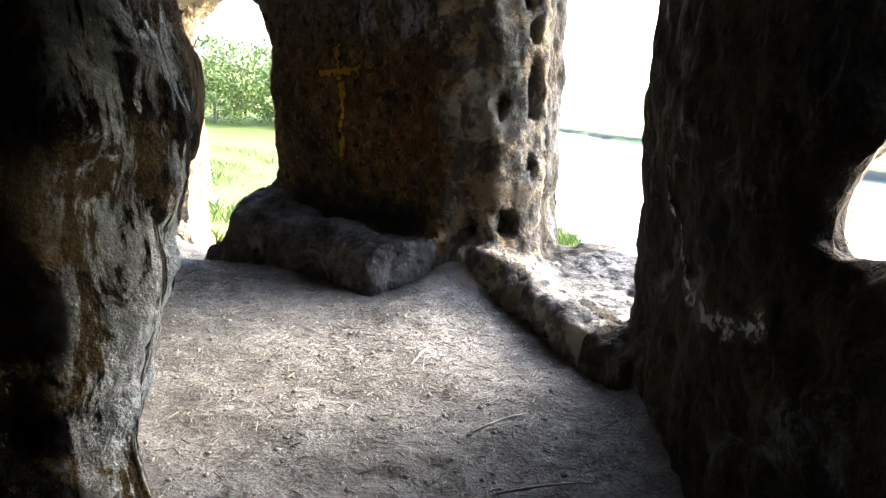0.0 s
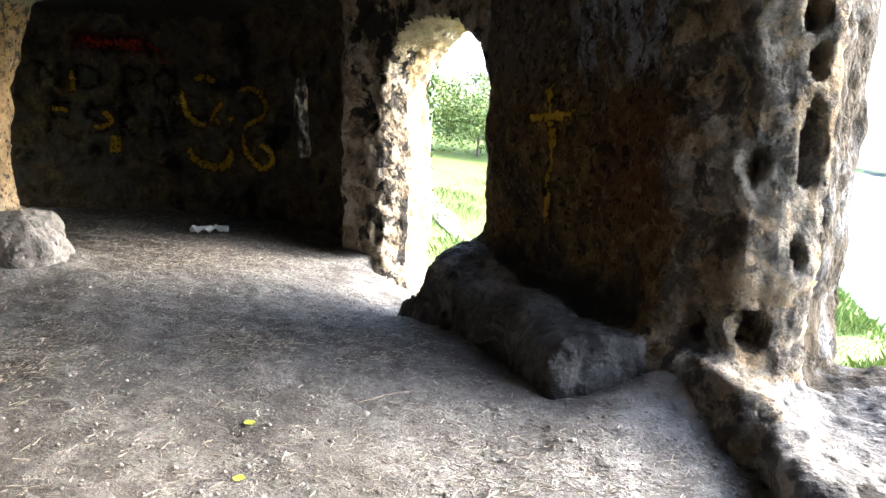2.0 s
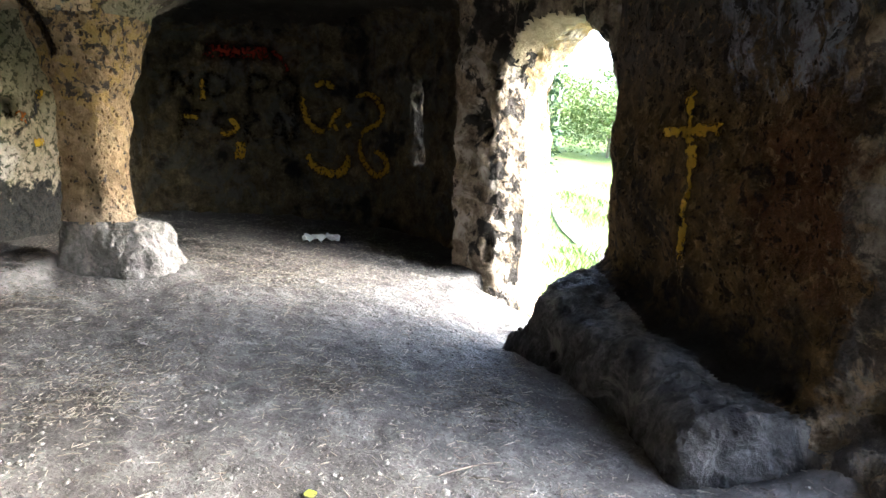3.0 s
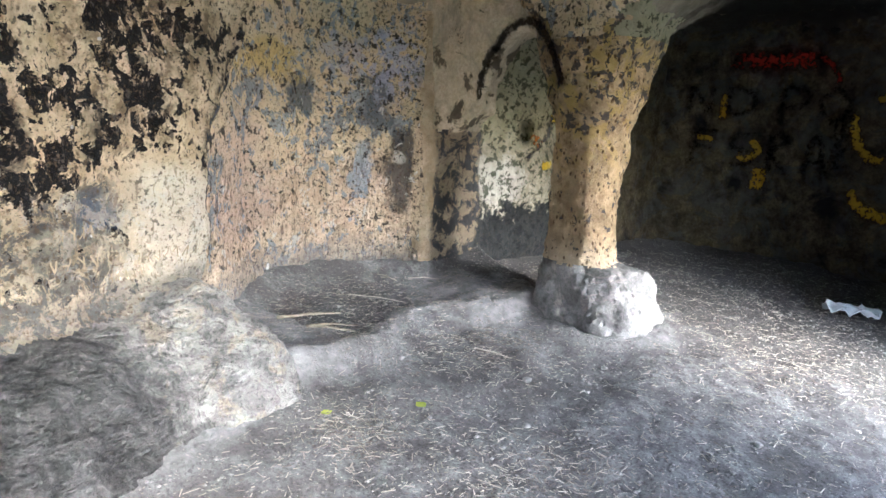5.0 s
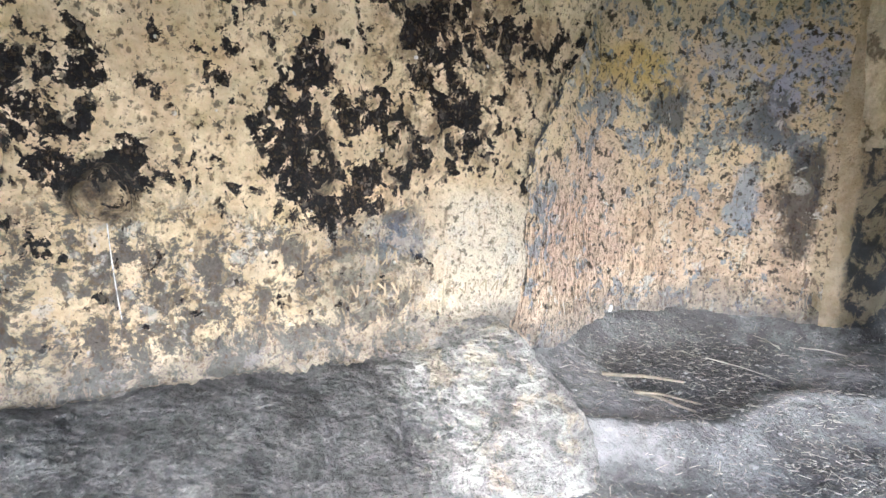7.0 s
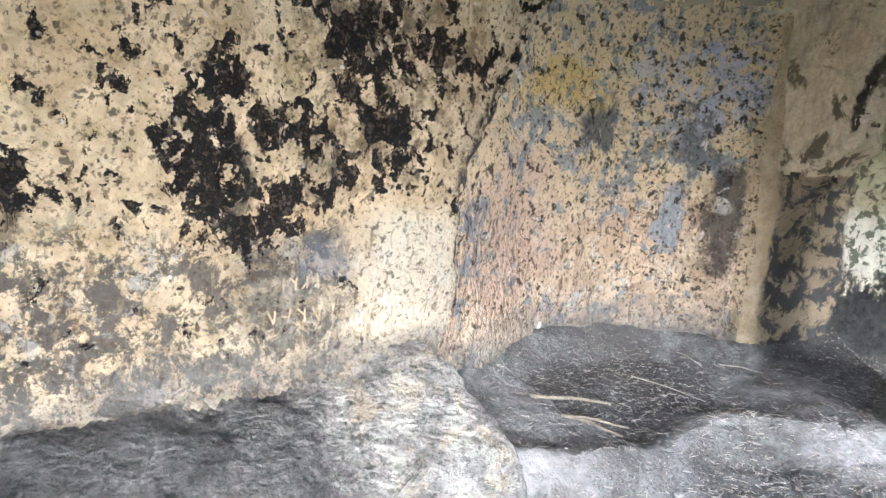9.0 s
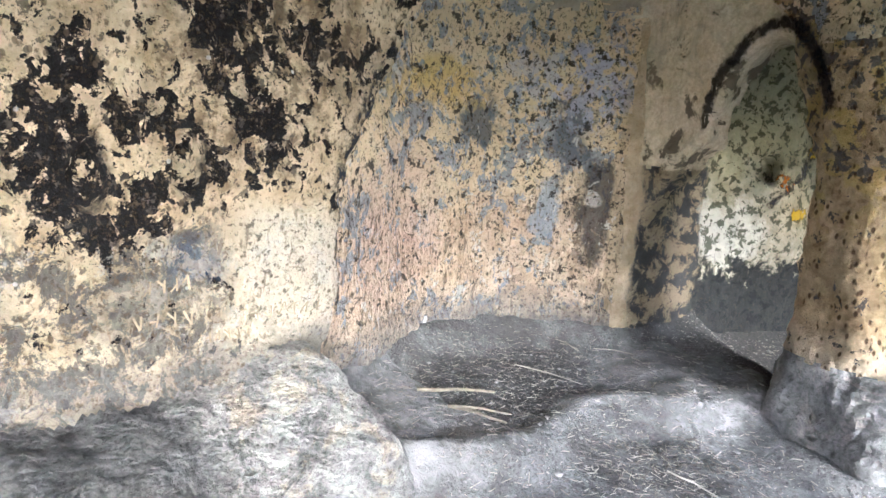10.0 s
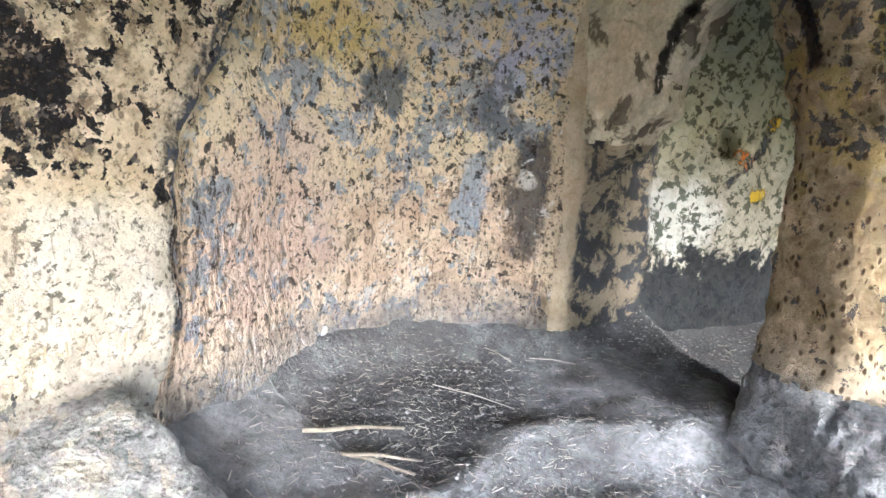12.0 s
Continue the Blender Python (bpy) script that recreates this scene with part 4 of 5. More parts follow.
lift = np.where(close, lift - 0.016 * pits(V, 0.06, 0.6, 5) + (V[:, 2] < 0.72) * 0.035 * wobble(V, 0.12, 8.0), lift)
# A knob left standing on the apse wall.
r = np.sqrt(((V[:, 0] + 5.93) / 0.2) ** 2 + ((V[:, 1] - 2.93) / 0.075) ** 2 + ((V[:, 2] - 1.345) / 0.075) ** 2)
lift = lift + 0.09 * np.sqrt(np.clip(1 - r, 0, 1))
V = V + VN * lift[:, None]
VN, FN = point_normals(V, Q)
C = V[Q].mean(1)

# Which piece of the place each face belongs to.
cd, cn = plan_distance(C[:, 0], C[:, 1])
names = np.array(EDGE_OF, dtype=object)[cn]
cs, cdw = local(C.T, SW0, SW_U, SW_N)
cs2, cd2 = local(C.T, NE0, NE_U, NE_N)
cs3, cd3 = local(C.T, SILL0, SILL_U, SILL_N)
rp = np.hypot(C[:, 0] - PILLAR[0], C[:, 1] - PILLAR[1])
names[(FN[:, 2] < -0.6) & (C[:, 2] > 2.0)] = "ceiling"
cs4, cd4 = local(C.T, A0, A_U, A_N)
names[(np.abs(cd4) < 0.22) & (C[:, 2] > 1.6) & (cs4 > 0.05) & (cs4 < A_L) & (cd > 0.05)] = "arch"
names[(cdw > 0.07) & (cdw < 0.85) & (C[:, 2] < 0.84) & (cs > -0.28) & (cs < 3.4) & ((cdw > 0.16) | (FN[:, 2] > 0.6))] = "bench_southwest"
names[(cd > 0.10) & (cd2 < 1.0) & (C[:, 2] < 0.62) & (cs2 > -0.25) & (cs2 < 2.22)] = "bench_northeast"
names[(rp < 0.75) & (C[:, 2] < 0.72) & (cd > 0.05)] = "pedestal"
names[(rp < 0.62) & (C[:, 2] >= 0.72) & (C[:, 2] < 2.25) & (cd > 0.05)] = "shaft"
names[(np.abs(C[:, 0] + 0.95) < 0.75) & (np.abs(C[:, 1] - 1.08) < 0.5) & (cd > 0.1) & (C[:, 2] < 2.35)] = "pier"
names[(cd3 > -1.0) & (cd3 < 0.45) & (C[:, 2] < 0.27) & (cs3 > -0.1) & (cs3 < 1.15) & (C[:, 0] > 0.3) & ((cd < 0.03) | (cd3 > 0.1))] = "sill"
names[(cd < -0.34) & (names != "sill") & (np.hypot(C[:, 0] - 0.75, C[:, 1] - 4.6) > 0.75)] = "crag"
spring = (cdw > -0.07) & (cdw < 0.3) & (cs > -(C[:, 2] - 1.5) * 0.58 - 0.05) & (cs < 0.1) & (C[:, 2] > 1.4) & (names == "wall_apse")
names[spring] = "wall_southwest"
names[C[:, 2] > 3.2] = "crag"



def tidy(labels, q, least=400):
    """Gives each small scrap of faces the name of the piece around it."""
    keys, ids = np.unique(labels.astype(str), return_inverse=True)
    e = np.sort(np.concatenate([q[:, [0, 1]], q[:, [1, 2]], q[:, [2, 3]], q[:, [3, 0]]]).astype(np.int64), 1)
    code = e[:, 0] * (q.max() + 1) + e[:, 1]
    face = np.tile(np.arange(len(q)), 4)
    order = np.argsort(code, kind="stable")
    code, face = code[order], face[order]
    same = code[1:] == code[:-1]
    a, b = face[:-1][same], face[1:][same]
    joined = ids[a] == ids[b]
    ja, jb = a[joined], b[joined]
    root = np.arange(len(q))
    for _ in range(14):
        low = root.copy()
        np.minimum.at(low, ja, root[jb])
        np.minimum.at(low, jb, root[ja])
        root = low[low][low]
    small = np.bincount(root, minlength=len(q))[root] < least
    before = ids.copy()
    for u, w in ((a, b), (b, a)):
        m = small[u] & ~small[w] & (before[u] != before[w])
        target = np.full(len(q), -1)
        target[root[u[m]]] = before[w[m]]
        hit = small & (target[root] >= 0)
        ids[hit] = target[root[hit]]
    return keys[ids].astype(object)


names = tidy(names, Q)

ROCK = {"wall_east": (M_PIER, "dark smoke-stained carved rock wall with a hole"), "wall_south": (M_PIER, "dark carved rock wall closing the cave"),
        "wall_southwest": (M_SW, "cream limewashed rock wall with flaking black soot patches"), "wall_apse": (M_APSE, "curved apse wall of flaked pink and grey painted rock"),
        "wall_panel": (M_PANEL, "pale green-stained limewashed rock wall, black near the floor"), "wall_back": (M_BACK, "smoke-blackened rock wall covered in faded graffiti"),
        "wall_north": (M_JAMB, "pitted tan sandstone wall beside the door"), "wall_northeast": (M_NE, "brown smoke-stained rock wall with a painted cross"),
        "ceiling": (M_CEIL, "vaulted rock ceiling, pale for bounced light, dark over the back"), "arch": (M_VAULT, "plain tan rock wall over a small arch"),
        "sill": (M_SILL, "worn grey rock sill across the wide opening"), "crag": (M_TAN, "weathered sandstone outcrop around the cave")}
THINGS = {"bench_southwest": ("rock_bench", M_BENCH, "grey rock-cut bench along the painted wall", "bench"),
          "bench_northeast": ("rock_bench", M_DARKG, "dark rock-cut bench under the painted cross", "bench"),
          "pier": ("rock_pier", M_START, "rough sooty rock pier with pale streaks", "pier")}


def rock_piece(key, name, material, parent=None):
    q = Q[names == key]
    used, inv = np.unique(q, return_inverse=True)
    return mesh_object(name, V[used], inv.reshape(q.shape), material, parent)


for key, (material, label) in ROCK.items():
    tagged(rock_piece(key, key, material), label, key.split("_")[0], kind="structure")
for key, (name, material, label, category) in THINGS.items():
    tagged(rock_piece(key, name, material), label, category)
pillar = tagged(new("rock_pillar"), "tan sandstone pillar on a rough grey rock pedestal", "pillar")
pillar.location = (PILLAR[0], PILLAR[1], 0.2)
for key, material, label in (("shaft", M_SHAFT, ""), ("pedestal", M_GREY, "grey dusty pedestal")):
    ob = rock_piece(key, key, material, pillar)
    ob.matrix_parent_inverse = Matrix.Translation((-PILLAR[0], -PILLAR[1], -0.2))
    if label:
        ob["label"] = label

# ---- floor ----
FX, FY = np.meshgrid(np.arange(-8.0, 1.3, 0.03), np.arange(-1.5, 8.4, 0.03), indexing="ij")


def floor_z(x, y):
    d, _ = plan_distance(x, y)
    p = np.stack([x.ravel(), y.ravel(), 0 * x.ravel()], 1)
    rough = 0.022 * wobble(p, 0.5, 2.2) + 0.015 * wobble(p, 0.17, 5.0) + 0.010 * wobble(p, 0.07, 9.0)
    bank = 0.06 * np.exp(-np.clip(d, 0, 9) / 0.10)
    bank = bank + 0.07 * np.exp(-np.clip(np.hypot(x - PILLAR[0], y - PILLAR[1]) - 0.5, 0, 9) / 0.10)
    s_, d_ = local((x, y), SW0, SW_U, SW_N)
    bank = bank + 0.07 * np.exp(-np.hypot(np.clip(d_ - 0.64, 0, 9), np.clip(0.1 - s_, 0, 9)) / 0.13) * (s_ > -0.6)
    s_, d_ = local((x, y), NE0, NE_U, NE_N)
    bank = bank + 0.25 * np.exp(-np.clip(d_ - 0.14, 0, 9) / 0.24) * np.exp(-((s_ - 2.30) / 0.30) ** 2)
    s_, d_ = local((x, y), DOOR0, DOOR_U, DOOR_N)
    at_door = ((s_ > -0.1) & (s_ < DOOR_W + 0.1) & (np.abs(d_) < 0.9)) * np.clip(d_ + 0.2, 0, 1)
    return floor_height(x, y) + rough.reshape(x.shape) + bank * (at_door == 0) - 0.55 * at_door


FZ = floor_z(FX, FY)
keep = plan_distance(FX, FY)[0] > -0.5
ids = np.arange(FX.size).reshape(FX.shape)
quad = np.stack([ids[:-1, :-1], ids[1:, :-1], ids[1:, 1:], ids[:-1, 1:]], -1)[keep[:-1, :-1] & keep[1:, 1:]]
used, inv = np.unique(quad, return_inverse=True)
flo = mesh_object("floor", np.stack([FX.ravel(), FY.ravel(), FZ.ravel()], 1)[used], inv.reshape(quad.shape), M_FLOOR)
fx, fy = FX.ravel()[used], FY.ravel()[used]
rim_d = plan_distance(fx, fy, RIM)[0]
wall_d = plan_distance(fx, fy)[0]
lump_d = np.hypot((fx + 5.38) / 0.52, (fy - 3.47) / 0.42)
bare = np.maximum(np.exp(-((rim_d - 0.03) / 0.12) ** 2) * (fx > -5.6), np.clip(1.7 - lump_d, 0, 1))
bs, bd = local((fx, fy), SW0, SW_U, SW_N)
bare = np.maximum(bare, 0.75 * np.exp(-np.clip(bd - 0.66, 0, 9) / 0.16) * (bs > -0.6) * (bs < 2.5))
ns, nd = local((fx, fy), NE0, NE_U, NE_N)
bare = np.maximum(bare, 0.9 * np.exp(-np.clip(nd - 0.3, 0, 9) / 0.3) * np.exp(-((ns - 2.35) / 0.4) ** 2))
bare = np.maximum(bare, 0.5 * np.exp(-((np.hypot(fx - PILLAR[0], fy - PILLAR[1]) - 0.5) / 0.2) ** 2))
patch = 0.5 + 0.6 * wobble(np.stack([fx, fy, 0 * fx], 1), 0.62, 4.4)
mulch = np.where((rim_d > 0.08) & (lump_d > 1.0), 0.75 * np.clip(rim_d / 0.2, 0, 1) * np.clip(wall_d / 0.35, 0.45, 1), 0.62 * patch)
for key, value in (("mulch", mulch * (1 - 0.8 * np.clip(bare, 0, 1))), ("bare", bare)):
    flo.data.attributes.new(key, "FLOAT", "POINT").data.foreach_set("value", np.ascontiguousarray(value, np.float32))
tagged(flo, "uneven dry grey earth floor littered with straw", "floor", kind="structure")


# ---- outdoors ----
def ground_z(x, y):
    """Meadow, the river's bed and the far bank; a low rise to the north-west."""
    z = -0.55 - 0.10 * np.clip(y - 7, 0, 8) + 0.10 * np.clip(y - 16, 0, 40) * (x < 2)
    z = z + 0.16 * np.clip(-x - 2 - 0.15 * (y - 8), 0, 14)
    z = np.minimum(z, 6.0)
    bank = np.clip((x - 2.2) / 1.9, 0, 1)
    z = z * (1 - bank) + bank * -2.3
    far = np.clip((x - 19.0) / 2.0, 0, 1)
    return z + far * 1.0


def axis_steps(lo, hi):
    near = np.arange(-12, 30, 0.5)
    out = 30 * 1.22 ** np.arange(1, 26)
    allx = np.concatenate([-12 - (out - 30), near, out])
    return np.unique(allx[(allx >= lo) & (allx <= hi)])


AX = axis_steps(-3000, 3000)
UX, UY = np.meshgrid(AX, AX, indexing="ij")
UZ = ground_z(UX, UY)
pp = np.stack([UX.ravel(), UY.ravel(), 0 * UX.ravel()], 1)
UZ = UZ + (0.06 * wobble(pp, 1.7) + 0.12 * wobble(pp, 6.0, 2.0)).reshape(UX.shape)
inside = plan_distance(UX, UY)[0] > -0.3
UZ = np.where(inside, -0.9, UZ)
ids = np.arange(UX.size).reshape(UX.shape)
quad = np.stack([ids[:-1, :-1], ids[1:, :-1], ids[1:, 1:], ids[:-1, 1:]], -1).reshape(-1, 4)
tagged(mesh_object("ground", np.stack([UX.ravel(), UY.ravel(), UZ.ravel()], 1), quad, M_GROUND), "sunlit green meadow around the rock", "ground", kind="structure")
tagged(mesh_object("water", [(3.2, -600, -1.8), (20.6, -600, -1.8), (20.6, 900, -1.8), (3.2, 900, -1.8)], [(0, 1, 2, 3)], M_WATER), "pale still river reflecting the sky", "water", kind="structure")

# Trodden path outside the door.
path_pts = [(-0.4, 7.6), (-2.2, 10.3), (-4.7, 14.2), (-8.5, 20.2), (-12.0, 25.7)]


def curve_points(pts, n=10):
    """A smooth line through the points."""
    p = [np.array(q, float) for q in pts]
    p = [2 * p[0] - p[1]] + p + [2 * p[-1] - p[-2]]
    out = []
    for i in range(1, len(p) - 2):
        for t in np.linspace(0, 1, n, endpoint=False):
            a, b, c, d = p[i - 1], p[i], p[i + 1], p[i + 2]
            out.append(0.5 * (2 * b + (c - a) * t + (2 * a - 5 * b + 4 * c - d) * t * t + (3 * b - a - 3 * c + d) * t ** 3))
    return out + [p[-2]]


line = np.array(curve_points(path_pts, 12))
side = np.gradient(line, axis=0)
side = np.stack([side[:, 1], -side[:, 0]], 1) / np.linalg.norm(side, axis=1)[:, None]
rows = []
for off in (-0.27, -0.09, 0.09, 0.27):
    q = line + side * (off * (1 + 0.25 * np.sin(np.arange(len(line)) * 0.9)))[:, None]
    q3 = np.stack([q[:, 0], q[:, 1], 0 * q[:, 0]], 1)
    z = ground_z(q[:, 0], q[:, 1]) + 0.06 * wobble(q3, 1.7) + 0.12 * wobble(q3, 6.0, 2.0)
    rows.append(np.stack([q[:, 0], q[:, 1], z + 0.05], 1))
v = np.stack(rows, 1).reshape(-1, 3)
f = [(i * 4 + j, (i + 1) * 4 + j, (i + 1) * 4 + j + 1, i * 4 + j + 1) for i in range(len(line) - 1) for j in range(3)]
tagged(mesh_object("pavement", v, f, M_PATH), "narrow trodden earth path through the grass", "path", kind="structure")

yy = np.arange(-60.0, 320.0, 1.5)
wave = 0.35 * np.sin(yy * 0.31) + 0.2 * np.sin(yy * 0.83)
low, high = np.stack([19.85 + wave, yy, -1.95 + 0 * yy], 1), np.stack([20.15 + wave, yy, -1.38 + 0.06 * np.sin(yy * 1.3)], 1)
back = np.stack([21.0 + wave, yy, -1.9 + 0 * yy], 1)
v = np.stack([low, high, back], 1).reshape(-1, 3)
f = [(i * 3 + j, i * 3 + j + 1, (i + 1) * 3 + j + 1, (i + 1) * 3 + j) for i in range(len(yy) - 1) for j in range(2)]
tagged(mesh_object("river_bank", v, f, M_BANK), "low dark earth bank on the far side of the river", "bank", kind="structure")

RNG = np.random.RandomState(11)


def ground_at(x, y):
    q3 = np.stack([x, y, 0 * x], 1)
    return ground_z(x, y) + 0.06 * wobble(q3, 1.7) + 0.12 * wobble(q3, 6.0, 2.0)


def blades(n, x, y, tall, wide):
    """Bent grass blades, two triangles each."""
    z = ground_at(x, y) - 0.02
    weeds = np.clip(wobble(np.stack([x, y, 0 * x], 1), 0.9, 6.0) + 0.3, 0, 1) * 2.2 + 0.4
    a, h, w = RNG.rand(n) * 6.28, tall * (0.5 + RNG.rand(n)) * weeds, wide * (0.6 + 0.8 * RNG.rand(n))
    lx, ly = np.cos(a) * h * 0.5, np.sin(a) * h * 0.5
    px_, py_ = -np.sin(a) * w, np.cos(a) * w
    v = np.stack([np.stack([x - px_, y - py_, z], 1), np.stack([x + px_, y + py_, z], 1),
                  np.stack([x + lx * 0.4 + px_ * 0.7, y + ly * 0.4 + py_ * 0.7, z + h * 0.65], 1), np.stack([x + lx, y + ly, z + h], 1)], 1)
    i = np.arange(n) * 4
    return v.reshape(-1, 3), np.stack([i, i + 1, i + 2, i + 3], 1)


n = 30000
gx, gy = -8 + RNG.rand(n) * 11.0, 7.3 + RNG.rand(n) ** 1.5 * 16
ok = (plan_distance(gx, gy)[0] < -0.75) & (np.min(np.hypot(gx[:, None] - line[None, ::3, 0], gy[:, None] - line[None, ::3, 1]), 1) > 0.33)
n2 = 7000
ex, ey = 1.5 + RNG.rand(n2) * 2.0, 3.0 + RNG.rand(n2) * 13
ok2 = plan_distance(ex, ey)[0] < -0.8
gx, gy = np.concatenate([gx[ok], ex[ok2]]), np.concatenate([gy[ok], ey[ok2]])
v, f = blades(len(gx), gx, gy, 0.085, 0.007)
tagged(mesh_object("grass", v, f, M_GRASS), "bright spring grass and weeds on the bank", "grass", kind="stuff")


def leaf_cloud(n, centre, radii, size, seed, clumps=70):
    """Leaves in uneven clumps filling an egg, with gaps between."""
    r = np.random.RandomState(seed)
    c = r.randn(clumps, 3)
    c = c / np.linalg.norm(c, axis=1)[:, None] * (0.35 + 0.65 * r.rand(clumps, 1) ** 0.5)
    at = c[r.randint(0, clumps, n)] + r.randn(n, 3) * 0.13
    p = np.array(centre) + at * np.array(radii)
    u, w = r.randn(n, 3), r.randn(n, 3)
    u /= np.linalg.norm(u, axis=1)[:, None]
    w = np.cross(u, w)
    w /= np.linalg.norm(w, axis=1)[:, None] + 1e-9
    s_ = size * (0.6 + 0.8 * r.rand(n, 1))
    v = np.stack([p - u * s_, p + w * s_ * 0.45, p + u * s_, p - w * s_ * 0.45], 1).reshape(-1, 3)
    i = np.arange(n) * 4
    return v, np.stack([i, i + 1, i + 2, i + 3], 1)


def limb(bm, a, b, r0, r1, sides=7):
    """A tapered branch from a to b."""
    a, b = Vector(a), Vector(b)
    turn = (b - a).to_track_quat("Z", "Y")
    rings = []
    for p, r in ((a, r0), ((a + b) / 2 + Vector((random.uniform(-1, 1), random.uniform(-1, 1), 0)) * r0, (r0 + r1) / 2), (b, r1)):
        rings.append([bm.verts.new(p + turn @ Vector((math.cos(6.283 * i / sides) * r, math.sin(6.283 * i / sides) * r, 0))) for i in range(sides)])
    for lo, hi in zip(rings, rings[1:]):
        for i in range(sides):
            bm.faces.new((lo[i], lo[(i + 1) % sides], hi[(i + 1) % sides], hi[i]))
    bm.faces.new(rings[-1])


def tree(x, y, height, spread, leaves, seed, material, label, twigs=0):
    """A tree or tall shrub: trunk with limbs, and a crown of leaf clumps."""
    random.seed(seed)
    z = float(ground_at(np.array([x]), np.array([y]))[0]) - 0.05
    root = tagged(new("tree"), label, "tree", "trees on the bank")
    root.location = (x, y, z)
    bm = bmesh.new()
    top = Vector((random.uniform(-0.3, 0.3), random.uniform(-0.3, 0.3), height * 0.75))
    limb(bm, (0, 0, 0), top, height * 0.022, height * 0.008, 9)
    for i in range(9 + twigs):
        a, h = random.uniform(0, 6.28), random.uniform(0.2, 0.75) * height
        start = top * (h / top.z)
        end = start + Vector((math.cos(a), math.sin(a), random.uniform(0.2, 0.9))) * spread * random.uniform(0.5, 0.95)
        limb(bm, start, end, height * 0.012, height * 0.003, 5)
        for _ in range(2 if twigs == 0 else 4):
            mid = start.lerp(end, random.uniform(0.4, 0.95))
            limb(bm, mid, mid + Vector((random.uniform(-1, 1), random.uniform(-1, 1), random.uniform(-0.2, 0.8))) * spread * 0.35, height * 0.005, height * 0.0015, 4)
    part("trunk", bm, M_BARK, root)
    if leaves:
        v, f = leaf_cloud(leaves, (0, 0, height * 0.52), (spread, spread, height * 0.48), 0.085, seed)
        mesh_object("crown", v, f, material, root, smooth=False)
    return root


tree(-8.5, 17.0, 5.4, 1.5, 12000, 3, M_FOL2, "ivy-clad tree thick with dark green leaves")
for i, (x, y, h, w) in enumerate(((-14.5, 24.0, 6.0, 2.6), (-12.2, 27.0, 3.6, 2.3), (-9.8, 29.0, 3.2, 2.4), (-7.2, 31.0, 3.0, 2.3), (-15.5, 31.0, 4.6, 2.8), (-4.6, 34.0, 3.2, 2.6), (-1.0, 37.0, 3.4, 2.8), (-11.5, 36.0, 4.2, 3.0), (-18.0, 27.0, 5.0, 3.0))):
    tree(x, y, h, w, 7000, 20 + i, M_FOL, "bushy shrub in pale yellow-green spring leaf")
tree(-12.6, 23.0, 11.0, 4.4, 0, 10, M_FOL, "bare tree with thin spreading twigs", twigs=16)


# ---- paint and carving on the walls ----
from mathutils.bvhtree import BVHTree

TREES = {}


def wall_tree(key):
    if key not in TREES:
        me = bpy.data.objects[key].data
        co = np.zeros(len(me.vertices) * 3, np.float32)
        me.vertices.foreach_get("co", co)
        li = np.zeros(len(me.loops), np.int32)
        me.loops.foreach_get("vertex_index", li)
        TREES[key] = BVHTree.FromPolygons(co.reshape(-1, 3).tolist(), li.reshape(-1, 4).tolist())
    return TREES[key]


def stroke(keys, pts, width, normal, material, name, parent=None, proud=0.006, taper=False):
    """A band of paint along pts, laid on the rock by looking at it along -normal."""
    n = Vector((normal[0], normal[1], 0)).normalized()
    u = Vector((-n.y, n.x, 0))
    line_ = curve_points(pts, 8) if len(pts) > 2 else [np.array(pts[0]) + (np.array(pts[1]) - np.array(pts[0])) * t for t in np.linspace(0, 1, 14)]
    verts, rows_, ok_ = [], 5, []
    for i, p in enumerate(line_):
        d = Vector(line_[min(i + 1, len(line_) - 1)]) - Vector(line_[max(i - 1, 0)])
        across = Vector((0, 0, 1)) * d.dot(u) - u * d.z
        across.normalize()
        w = width * (1 - 0.5 * abs(2 * i / (len(line_) - 1) - 1) ** 3 if taper else 1) * random.uniform(0.94, 1.06)
        for j in range(rows_):
            q = Vector(p) + across * w * (j / (rows_ - 1) - 0.5) + n * 0.9
            best = None
            for key in keys:
                hit = wall_tree(key).ray_cast(q, -n, 2.2)
                if hit[0] and (best is None or hit[3] < best[3]):
                    best = hit
            verts.append(best[0] + n * proud if best else q - n * 0.9)
            ok_.append(best is not None)
    faces = [(i * rows_ + j, i * rows_ + j + 1, (i + 1) * rows_ + j + 1, (i + 1) * rows_ + j) for i in range(len(line_) - 1) for j in range(rows_ - 1)]
    faces = [f_ for f_ in faces if all(ok_[k] for k in f_) and max((verts[f_[0]] - verts[f_[2]]).length, (verts[f_[1]] - verts[f_[3]]).length) < 0.22]
    ob = mesh_object(name, [tuple(q) for q in verts], faces, material, parent)
    fade = ob.data.attributes.new("edge", "FLOAT", "POINT")
    ends = [min(1.0, i / 1.5, (len(line_) - 1 - i) / 1.5) for i in range(len(line_))]
    fade.data.foreach_set("value", [min(e_, r_) for e_ in ends for r_ in (0.0, 0.75, 1.0, 0.75, 0.0)])
    return ob


def on_ne(s_, z):
    p = NE0 + NE_U * s_
    return (p[0], p[1], z)


random.seed(21)
cross = tagged(new("painted_cross"), "worn yellow cross sprayed on the brown rock wall", "graffiti")
stroke(["wall_northeast"], [(-0.80, 5.02, 1.74), (-0.77, 4.98, 1.25), (-0.76, 4.96, 0.76)], 0.10, NE_N, M_YELLOW, "upright", cross)
stroke(["wall_northeast"], [(-0.99, 5.20, 1.47), (-0.60, 4.84, 1.49)], 0.10, NE_N, M_YELLOW, "crossbar", cross)

B_A, B_U = np.array((-7.29, 6.74)), np.array((0.877, 0.480))
B_N = (0.480, -0.877)


